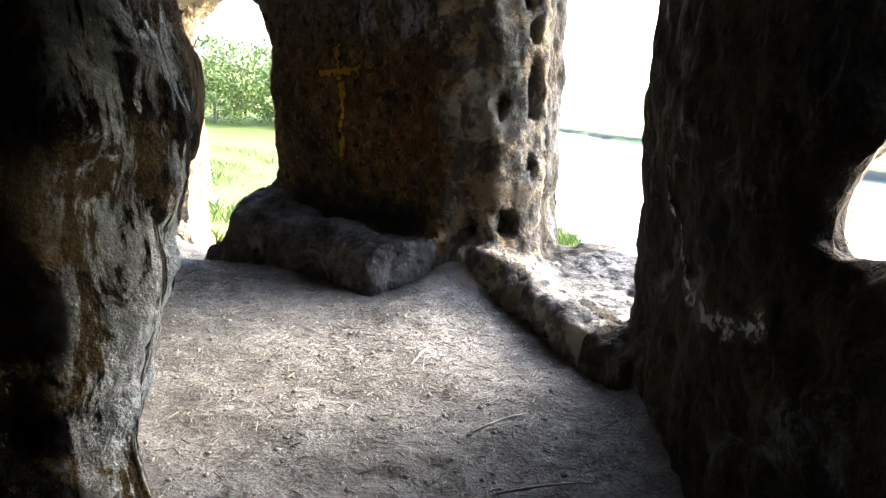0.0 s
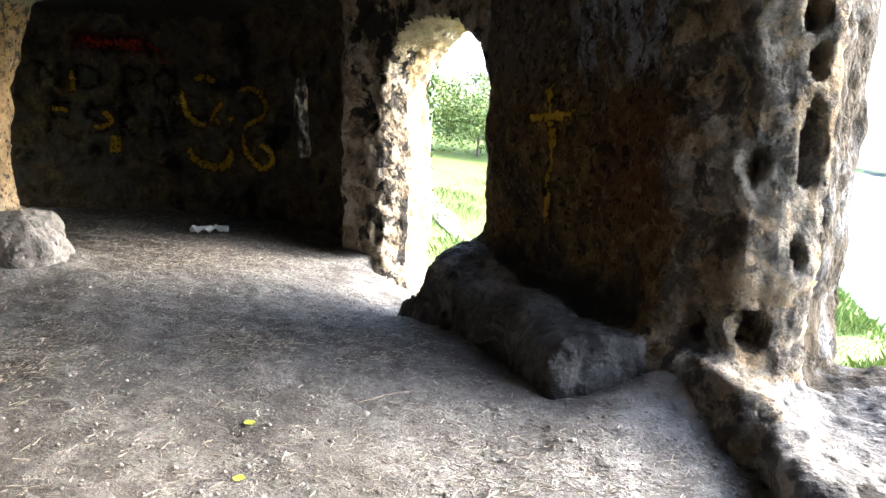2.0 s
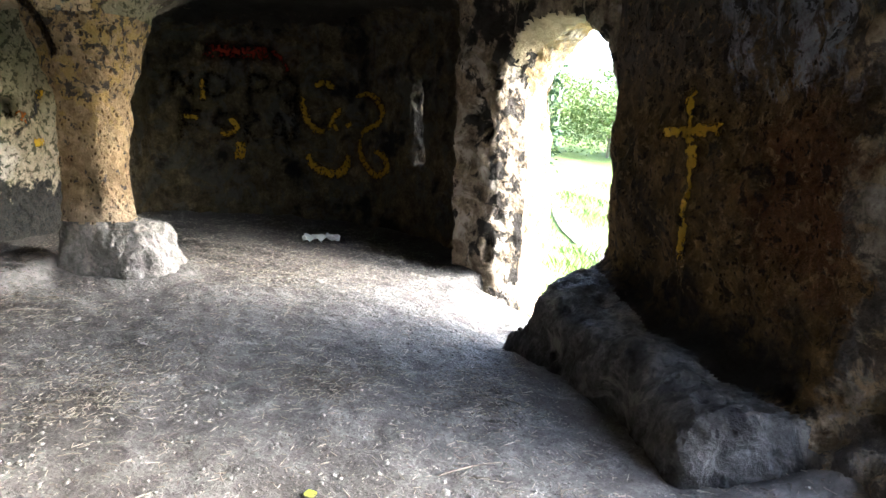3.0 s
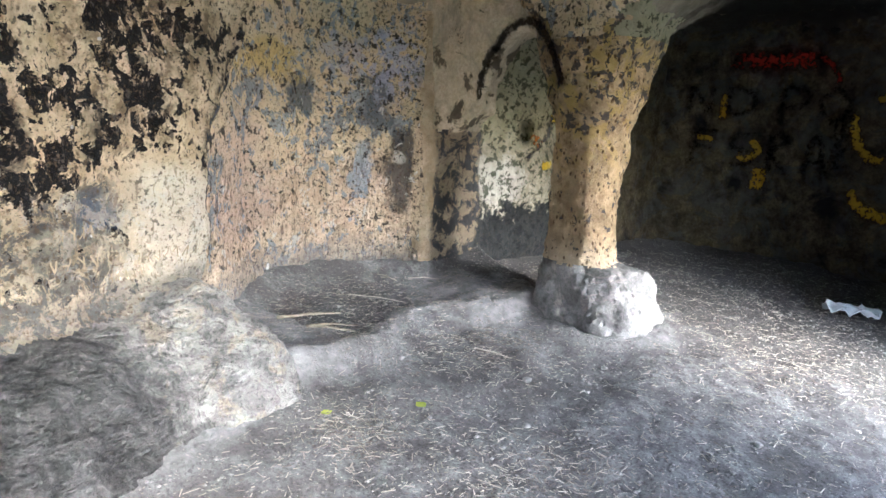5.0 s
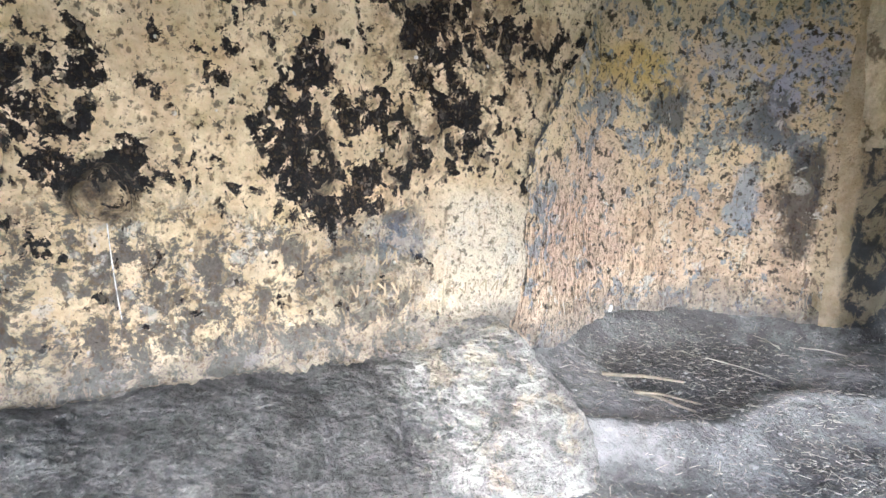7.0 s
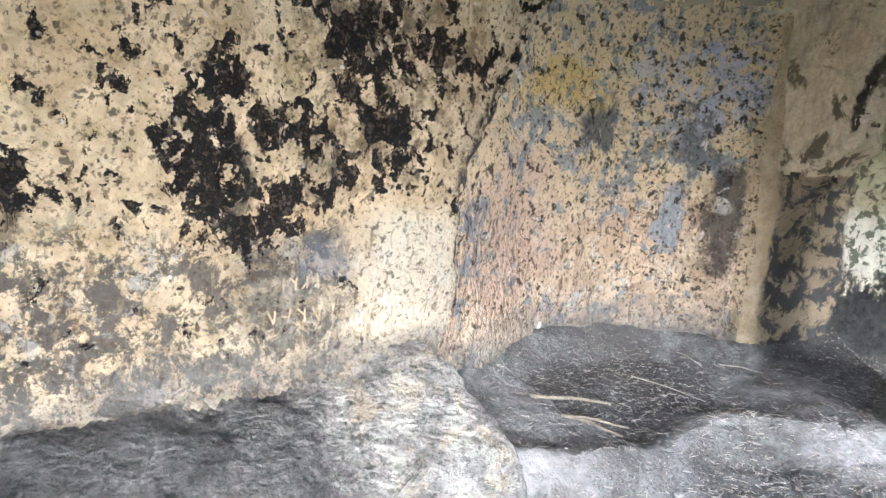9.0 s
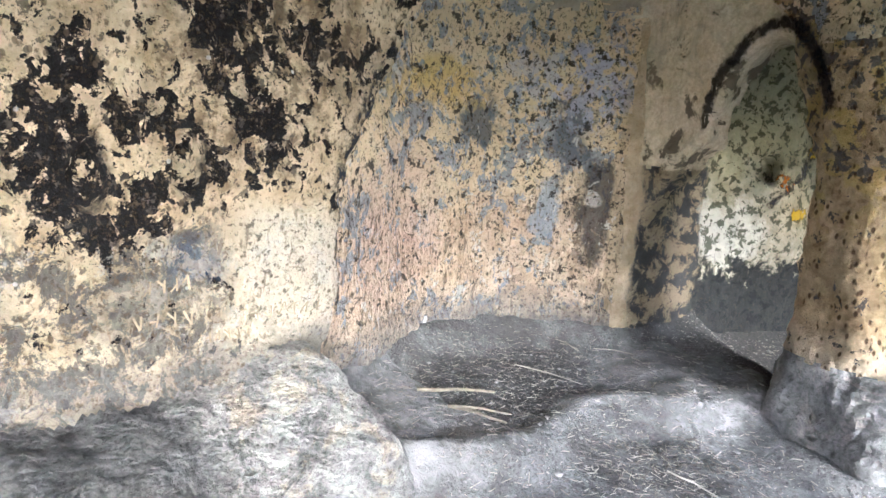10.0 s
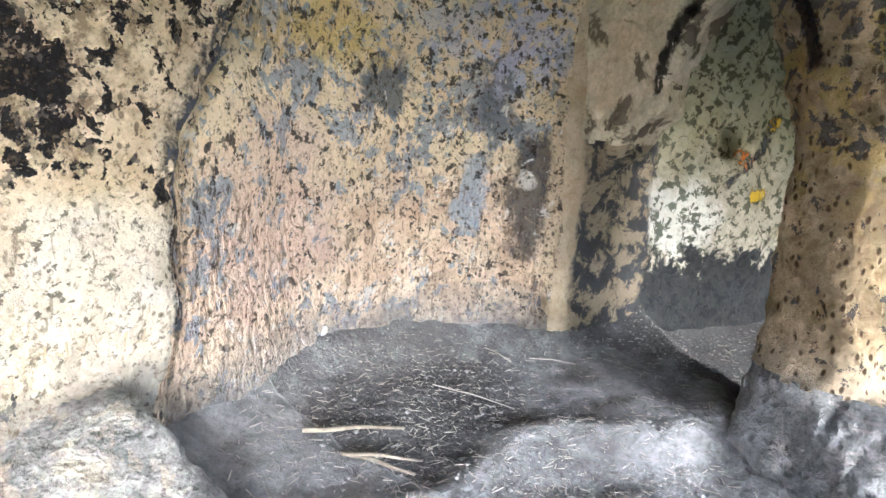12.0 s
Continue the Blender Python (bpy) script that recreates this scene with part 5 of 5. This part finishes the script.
def on_back(a, b):
    """Place on the back wall: metres along it and height."""
    p = B_A + B_U * a
    return (p[0], p[1], b)


BACK = ["wall_back", "wall_panel", "ceiling"]
tag = tagged(new("yellow_graffiti"), "looping faded yellow spray graffiti on the black wall", "graffiti")
for pts, w in (([(1.4, 2.04), (1.54, 2.09), (1.68, 2.02)], 0.15), ([(1.24, 1.94), (1.27, 1.66), (1.4, 1.48), (1.54, 1.47)], 0.15), ([(1.54, 1.47), (1.66, 1.66), (1.75, 1.78)], 0.12), ([(1.61, 1.59), (1.7, 1.47)], 0.1), ([(1.94, 1.92), (2.16, 1.94), (2.34, 1.79), (2.31, 1.59), (2.1, 1.49), (2.01, 1.39)], 0.13), ([(2.01, 1.39), (2.03, 1.15), (2.24, 0.92), (2.43, 1.0), (2.38, 1.17), (2.22, 1.23)], 0.15), ([(1.27, 1.17), (1.38, 1.0), (1.63, 0.9), (1.8, 0.98), (1.86, 1.19)], 0.19), ([(1.81, 1.52), (1.89, 1.59)], 0.11)):
    stroke(BACK, [on_back(*q) for q in pts], w, B_N, M_YELLOW, "paint_stroke", tag, taper=True)
words = tagged(new("letter_graffiti"), "rows of black graffiti letters with yellow touches", "graffiti")
for pts, w, m in (([(-0.3, 1.85), (-0.28, 2.2)], 0.072, M_FADED), ([(-0.28, 2.2), (-0.12, 1.86)], 0.072, M_FADED), ([(-0.12, 1.86), (-0.1, 2.2)], 0.072, M_FADED),
                  ([(0.05, 1.86), (0.06, 2.2)], 0.072, M_FADED), ([(0.06, 2.2), (0.26, 2.1), (0.27, 1.95), (0.06, 1.86)], 0.072, M_FADED),
                  ([(0.52, 1.8), (0.53, 2.2)], 0.087, M_FADED), ([(0.53, 2.2), (0.75, 2.14), (0.74, 2.0), (0.53, 1.97)], 0.087, M_FADED),
                  ([(0.95, 1.85), (0.9, 2.05), (1.05, 2.16), (1.17, 2.0), (1.1, 1.84), (0.95, 1.85)], 0.087, M_FADED),
                  ([(-0.25, 1.3), (-0.24, 1.7)], 0.087, M_FADED), ([(-0.24, 1.7), (0.0, 1.7)], 0.072, M_FADED), ([(-0.24, 1.52), (-0.04, 1.52)], 0.072, M_FADED),
                  ([(0.32, 1.68), (0.14, 1.64), (0.12, 1.53), (0.3, 1.46), (0.28, 1.35), (0.1, 1.32)], 0.072, M_FADED),
                  ([(0.46, 1.25), (0.47, 1.7)], 0.087, M_FADED), ([(0.47, 1.7), (0.66, 1.62), (0.48, 1.48), (0.68, 1.24)], 0.087, M_FADED),
                  ([(0.8, 1.22), (0.92, 1.68), (1.04, 1.22)], 0.087, M_FADED), ([(0.84, 1.4), (1.02, 1.4)], 0.072, M_FADED),
                  ([(1.12, 1.3), (1.14, 1.95)], 0.189, M_FADED),
                  ([(0.0, 1.8), (0.01, 2.12)], 0.072, M_YELLOW), ([(0.28, 1.62), (0.36, 1.5), (0.26, 1.4), (0.16, 1.44)], 0.087, M_YELLOW), ([(0.38, 1.05), (0.4, 1.32)], 0.145, M_YELLOW),
                  ([(-0.22, 1.62), (-0.05, 1.6)], 0.072, M_YELLOW)):
    stroke(BACK, [on_back(*q) for q in pts], w * 1.35, B_N, m, "paint_stroke", words)
red = tagged(new("red_paint_patch"), "faded red paint patch above the graffiti letters", "graffiti")
stroke(BACK, [on_back(0.0, 2.46), on_back(0.85, 2.46)], 0.27, B_N, M_RED, "paint_stroke", red)
stroke(BACK, [on_back(0.8, 2.52), on_back(0.98, 2.36), on_back(1.04, 2.2)], 0.09, B_N, M_RED, "paint_stroke", red)

PAN = ["wall_panel", "wall_back"]
mark = tagged(new("yellow_paint_marks"), "bright yellow and orange paint marks on pale rock", "graffiti")
for pts, w, m in (([(-6.70, 4.48, 1.76), (-6.80, 4.60, 1.75)], 0.13, M_YELLOW2), ([(-6.62, 4.40, 1.29), (-6.76, 4.56, 1.30)], 0.12, M_YELLOW2),
                  ([(-6.60, 4.28, 1.50), (-6.62, 4.36, 1.57)], 0.2, M_ORANGE), ([(-6.58, 4.20, 1.32), (-6.70, 4.45, 1.55), (-6.78, 4.56, 1.85)], 0.07, M_SMEAR)):
    stroke(PAN, pts, w, (0.9, -0.42), m, "paint_stroke", mark)

# Line round the small arch, painted black for soot and the shaded gap.
soot = tagged(new("soot_and_gap_line"), "black line round the small rock arch for soot and gap shade", "soot")
n4 = (A_U[1], -A_U[0])
pts = []
for a in np.linspace(0.03, 0.92, 11):
    p = A0 + A_U * (ARCH_S - (ARCH_W + 0.03) * math.cos(a * math.pi))
    pts.append((p[0], p[1], ARCH_Z + 0.02 + (ARCH_H + 0.03) * math.sin(a * math.pi)))
tagged(stroke(["arch", "shaft"], pts, 0.09, n4, M_BLACKP, "soot_band", soot), kind="stuff")

def on_sw(a, b):
    p = SW0 + SW_U * a
    return (p[0], p[1], b)


smear = tagged(new("soot_smear"), "dark sooty streak along the apse arch edge", "soot")
stroke(["wall_southwest", "wall_apse"], [on_sw(0.0, 1.42), on_sw(-0.06, 1.62), on_sw(-0.2, 1.86), on_sw(-0.36, 2.12), on_sw(-0.5, 2.4)], 0.2, SW_N, M_SMEAR, "soot_band", smear)
stroke(["wall_southwest", "wall_apse"], [on_sw(-0.03, 1.44), on_sw(-0.03, 1.15), on_sw(-0.04, 0.86)], 0.09, SW_N, M_SMEAR, "soot_band", smear)

# Pale bands painted in place of a rock ledge on the east wall.
lime = tagged(new("ledge_band"), "pale band painted for a ledge on the dark rock wall", "stain")
stroke(["wall_east"], [(0.74, 2.25, 0.85), (0.69, 2.05, 0.68), (0.66, 1.76, 0.64), (0.68, 1.5, 0.72)], 0.13, (-1, 0.1), M_LEDGE, "streak", lime)
stroke(["wall_east"], [(0.74, 2.28, 1.05), (0.72, 2.2, 0.8), (0.7, 2.1, 0.62)], 0.07, (-1, 0.1), M_LEDGE, "streak", lime)

drip = tagged(new("lime_drip"), "small white lime drip at the foot of the apse wall", "stain")
stroke(["wall_apse"], [(-5.45, 2.0, 0.60), (-5.42, 2.0, 0.53), (-5.36, 2.0, 0.46)], 0.045, (0.63, 0.77), M_LIMEW, "streak", drip)
scratch = tagged(new("chalk_scratch"), "thin white scratch on the limewashed wall", "scratch")
stroke(["wall_southwest"], [on_sw(1.76, 1.36), on_sw(1.75, 1.15), on_sw(1.735, 0.97)], 0.006, SW_N, M_LIMEW, "streak", scratch)

# Letters of the painted wall: rows of short strokes painted as shadowed cuts.
carving = tagged(new("carved_letters"), "rows of small worn letters cut into the limewash", "carving")
M_CUT = plain("shadowed_cut_stone", (0.27, 0.22, 0.15), (0.36, 0.29, 0.2), 40.0)
for s0, z0, count, h in ((0.10, 0.93, 7, 0.055), (0.66, 0.96, 4, 0.06), (0.42, 0.87, 5, 0.04), (0.66, 1.1, 4, 0.05)):
    for i in range(count):
        a = s0 + i * h * 1.0
        p, q = SW0 + SW_U * a, SW0 + SW_U * (a + h * 0.5)
        stroke(["wall_southwest"], [(p[0], p[1], z0 + h), (p[0], p[1], z0)], 0.008, SW_N, M_CUT, "letter_stroke", carving, 0.002)
        k2 = random.randint(0, 2)
        stroke(["wall_southwest"], [(p[0], p[1], z0 + h * k2 / 2), (q[0], q[1], z0 + h * random.randint(0, 2) / 2)], 0.008, SW_N, M_CUT, "letter_stroke", carving, 0.002)

# ---- loose things on the floor ----
FLOOR_TREE = BVHTree.FromPolygons([v_.co.copy() for v_ in flo.data.vertices], [tuple(p_.vertices) for p_ in flo.data.polygons])


def floor_at(x, y):
    hit = FLOOR_TREE.ray_cast(Vector((x, y, 2.0)), Vector((0, 0, -1)))
    return hit[0].z if hit[0] else 0.1


def floor_many(x, y):
    return floor_z(x, y)


def slivers(n, x, y, length, thick, seed):
    """Straw and splinters lying flat: thin three-sided rods."""
    r = np.random.RandomState(seed)
    z = floor_many(x, y)
    a, h = r.rand(n) * 6.283, length * (0.35 + 1.1 * r.rand(n) ** 2)
    tilt = r.randn(n) * 0.12
    d = np.stack([np.cos(a), np.sin(a), tilt], 1) * (h / 2)[:, None]
    w = thick * (0.6 + 0.9 * r.rand(n))
    s_ = np.stack([-np.sin(a) * w, np.cos(a) * w, 0 * a], 1)
    c = np.stack([x, y, z + w * 0.6 + np.abs(d[:, 2]) * 0.7], 1)
    up = np.stack([0 * w, 0 * w, w * 1.2], 1)
    v_ = np.stack([c - d - s_, c - d + s_, c - d + up, c + d - s_ * 0.6, c + d + s_ * 0.6, c + d + up * 0.7], 1).reshape(-1, 3)
    i = (np.arange(n) * 6)[:, None]
    f_ = np.concatenate([i + np.array(q) for q in ((0, 1, 4, 3), (1, 2, 5, 4), (2, 0, 3, 5))])
    return v_, f_


def strewn(n, seed, cluster=None, spread=0.5):
    r = np.random.RandomState(seed)
    x, y = -7.2 + r.rand(n * 3) * 8.0, -0.9 + r.rand(n * 3) * 8.6
    if cluster:
        k_i = r.randint(0, len(cluster), n * 3)
        c = np.array(cluster)[k_i]
        x, y = c[:, 0] + r.randn(n * 3) * spread * c[:, 2], c[:, 1] + r.randn(n * 3) * spread * c[:, 2]
    d, _ = plan_distance(x, y)
    good = (d > 0.06) & (np.hypot(x - PILLAR[0], y - PILLAR[1]) > 0.5)
    sx, dx = local((x, y), SW0, SW_U, SW_N)
    good &= ~((dx < 0.7) & (sx > -0.1))
    sx, dx = local((x, y), NE0, NE_U, NE_N)
    good &= ~((dx < 0.75) & (sx < 2.0))
    return x[good][:n], y[good][:n]


HEAPS = [(-5.0, 2.35, 1.0), (-5.5, 2.6, 1.0), (-4.6, 5.6, 1.2), (-5.2, 6.6, 1.6), (-0.1, 2.7, 1.2), (-0.3, 3.3, 1.0), (-6.0, 6.2, 1.6), (-4.5, 3.1, 0.8), (-3.2, 3.3, 0.5), (-1.6, 4.3, 0.5), (-4.1, 5.2, 0.6), (-3.6, 2.45, 0.35), (-2.9, 2.9, 0.35), (-4.6, 3.3, 0.5), (-2.3, 3.9, 0.4)]
x, y = strewn(6500, 1)
x2, y2 = strewn(4200, 2, HEAPS, 0.5)
x, y = np.concatenate([x, x2]), np.concatenate([y, y2])
v, f = slivers(len(x), x, y, 0.044, 0.0023, 3)
tagged(mesh_object("straw_litter", v, f, M_STRAW), "scattered pale straw and splinters on the floor", "straw", kind="stuff")
x, y = strewn(4000, 4)
x2, y2 = strewn(6500, 5, HEAPS, 0.36)
x, y = np.concatenate([x, x2]), np.concatenate([y, y2])
v, f = slivers(len(x), x, y, 0.034, 0.0024, 6)
tagged(mesh_object("dark_twig_litter", v, f, M_TWIG), "scattered dark twig and bark bits on the floor", "twigs", kind="stuff")


def pebbles(n, seed, size):
    """Crumbs of earth and stone: squashed, uneven octahedra."""
    r = np.random.RandomState(seed)
    x, y = strewn(n, seed)
    n = len(x)
    z = floor_many(x, y)
    s_ = size * (0.4 + 1.3 * r.rand(n) ** 3)
    c = np.stack([x, y, z + s_ * 0.25], 1)
    dirs = np.array(((1, 0, 0), (0, 1, 0), (-1, 0, 0), (0, -1, 0), (0, 0, 0.7), (0, 0, -0.7)))
    v_ = c[:, None, :] + dirs[None] * (s_[:, None] * (0.7 + 0.6 * r.rand(n, 6)))[:, :, None]
    i = (np.arange(n) * 6)[:, None]
    f_ = np.concatenate([i + np.array(q) for q in ((0, 1, 4), (1, 2, 4), (2, 3, 4), (3, 0, 4), (1, 0, 5), (2, 1, 5), (3, 2, 5), (0, 3, 5))])
    return v_.reshape(-1, 3), f_


v, f = pebbles(6500, 8, 0.009)
tagged(mesh_object("earth_crumbs", v, f, M_STONE), "crumbs of grey earth and small stones", "crumbs", kind="stuff")


def stone(x, y, size, seed, label="small pale grey stone lying on the earth"):
    random.seed(seed)
    bm = bmesh.new()
    bmesh.ops.create_icosphere(bm, subdivisions=2, radius=size)
    for w in bm.verts:
        w.co *= 1 + 0.35 * noise.noise(w.co / size * 1.3 + Vector((seed, 0, 0)))
        w.co.z *= 0.6
    ob = part("stone", bm, M_STONE, None, smooth=False)
    ob.location, ob.rotation_euler = (x, y, floor_at(x, y) + size * 0.35), (0, 0, random.uniform(0, 6))
    return tagged(ob, label, "stone", "stones on the floor")


for i, (x, y, r) in enumerate(((-4.05, 3.45, 0.028), (-3.6, 3.3, 0.018), (-4.3, 2.75, 0.02), (-2.7, 3.6, 0.02), (-3.3, 4.4, 0.022), (0.35, 1.75, 0.02), (-1.2, 3.4, 0.018), (-2.2, 4.6, 0.02), (-0.3, 3.6, 0.016), (-4.2, 4.0, 0.02))):
    stone(x, y, r, i + 2)


def stick(a, b, r, label, sag=0.0, material=None, lift=0.0):
    random.seed(int(abs(a[0] * 97 + b[1] * 31)))
    bm = bmesh.new()
    za, zb = floor_at(*a) + r + lift, floor_at(*b) + r + lift * 0.4
    mid = ((a[0] + b[0]) / 2, (a[1] + b[1]) / 2 + sag, (za + zb) / 2 + 0.01)
    limb(bm, (*a, za), mid, r, r * 0.9, 7)
    limb(bm, mid, (*b, zb), r * 0.9, r * 0.6, 7)
    return tagged(part("stick", bm, material or M_TWIG), label, "stick", "sticks on the floor")


stick((-4.75, 2.02), (-4.88, 2.42), 0.011, "long dry broken stick lying in the mulch", lift=0.02, material=M_STICK)
stick((-4.66, 2.2), (-4.58, 2.5), 0.010, "split pale stick lying in the mulch", material=M_STICK)
stick((-4.62, 2.22), (-4.66, 2.52), 0.008, "split pale stick lying in the mulch", material=M_STICK, lift=0.02)
stick((-5.35, 2.5), (-5.2, 2.9), 0.004, "thin pale straw stalk on the floor", material=M_STRAW)
stick((-5.7, 2.9), (-5.8, 2.75), 0.004, "thin pale straw stalk on the floor", material=M_STRAW)
stick((-5.75, 3.0), (-5.72, 3.25), 0.004, "thin pale straw stalk on the floor", material=M_STRAW)
stick((-4.5, 3.25), (-4.35, 3.45), 0.005, "thin pale straw stalk on the floor", material=M_STRAW)
stick((0.05, 2.35), (0.28, 2.5), 0.005, "thin pale straw stalk on the floor", material=M_STRAW)
stick((0.1, 1.95), (0.42, 2.0), 0.005, "thin pale straw stalk on the floor", material=M_STRAW)
stick((-0.2, 2.9), (-0.12, 3.15), 0.005, "thin pale straw stalk on the floor", material=M_STRAW)
stick((-1.3, 3.5), (-1.15, 3.75), 0.005, "thin dry twig on the floor")


def fallen_leaf(x, y, size, turn):
    """A curled fallen leaf with a midrib fold."""
    bm = bmesh.new()
    top, mid, low = [], [], []
    for i in range(7):
        t = i / 6
        w = math.sin(math.pi * min(1, t * 0.95 + 0.03)) * 0.42 * size
        curl = 0.25 * size * (t - 0.4) ** 2
        mid.append(bm.verts.new((t * size, 0, curl)))
        top.append(bm.verts.new((t * size, w, curl + 0.12 * w)))
        low.append(bm.verts.new((t * size, -w, curl + 0.2 * w)))
    for i in range(6):
        bm.faces.new((mid[i], mid[i + 1], top[i + 1], top[i]))
        bm.faces.new((low[i], low[i + 1], mid[i + 1], mid[i]))
    ob = part("fallen_leaf", bm, M_LEAFG)
    ob.location, ob.rotation_euler = (x, y, floor_at(x, y) + 0.006), (0.1, 0.05, turn)
    return tagged(ob, "yellow-green fallen leaf on the grey earth", "leaf", "fallen leaves")


for x, y, sz, a in ((-3.81, 2.77, 0.07, 0.5), (-3.72, 2.28, 0.06, 1.9), (-1.55, 3.05, 0.06, 2.6), (-1.35, 2.7, 0.05, 0.3)):
    fallen_leaf(x, y, sz, a)


def crumpled_bag(x, y):
    """A crumpled scrap of pale plastic."""
    n_ = 15
    verts, faces = [], []
    r = np.random.RandomState(4)
    g = np.stack(np.meshgrid(np.linspace(-1, 1, n_), np.linspace(-1, 1, n_), indexing="ij"), -1).reshape(-1, 2)
    p = np.stack([g[:, 0] * 0.21, g[:, 1] * 0.13, 0 * g[:, 0]], 1)
    p[:, 0] += 0.03 * wobble(p + 3, 0.08)
    p[:, 1] += 0.03 * wobble(p + 9, 0.08)
    p[:, 2] = 0.05 + 0.05 * wobble(p, 0.06) + 0.015 * wobble(p, 0.025, 4.0)
    for i in range(n_ - 1):
        for j in range(n_ - 1):
            a = i * n_ + j
            faces.append((a, a + n_, a + n_ + 1, a + 1))
    ob = mesh_object("plastic_litter", p, faces, M_LITTER, smooth=False)
    ob.location, ob.rotation_euler = (x, y, floor_at(x, y) + 0.005), (0, 0, 0.7)
    sol = ob.modifiers.new("thickness", "SOLIDIFY")
    sol.thickness = 0.002
    tagged(ob, "crumpled pale blue plastic litter on dark floor", "litter")


crumpled_bag(-5.13, 6.69)
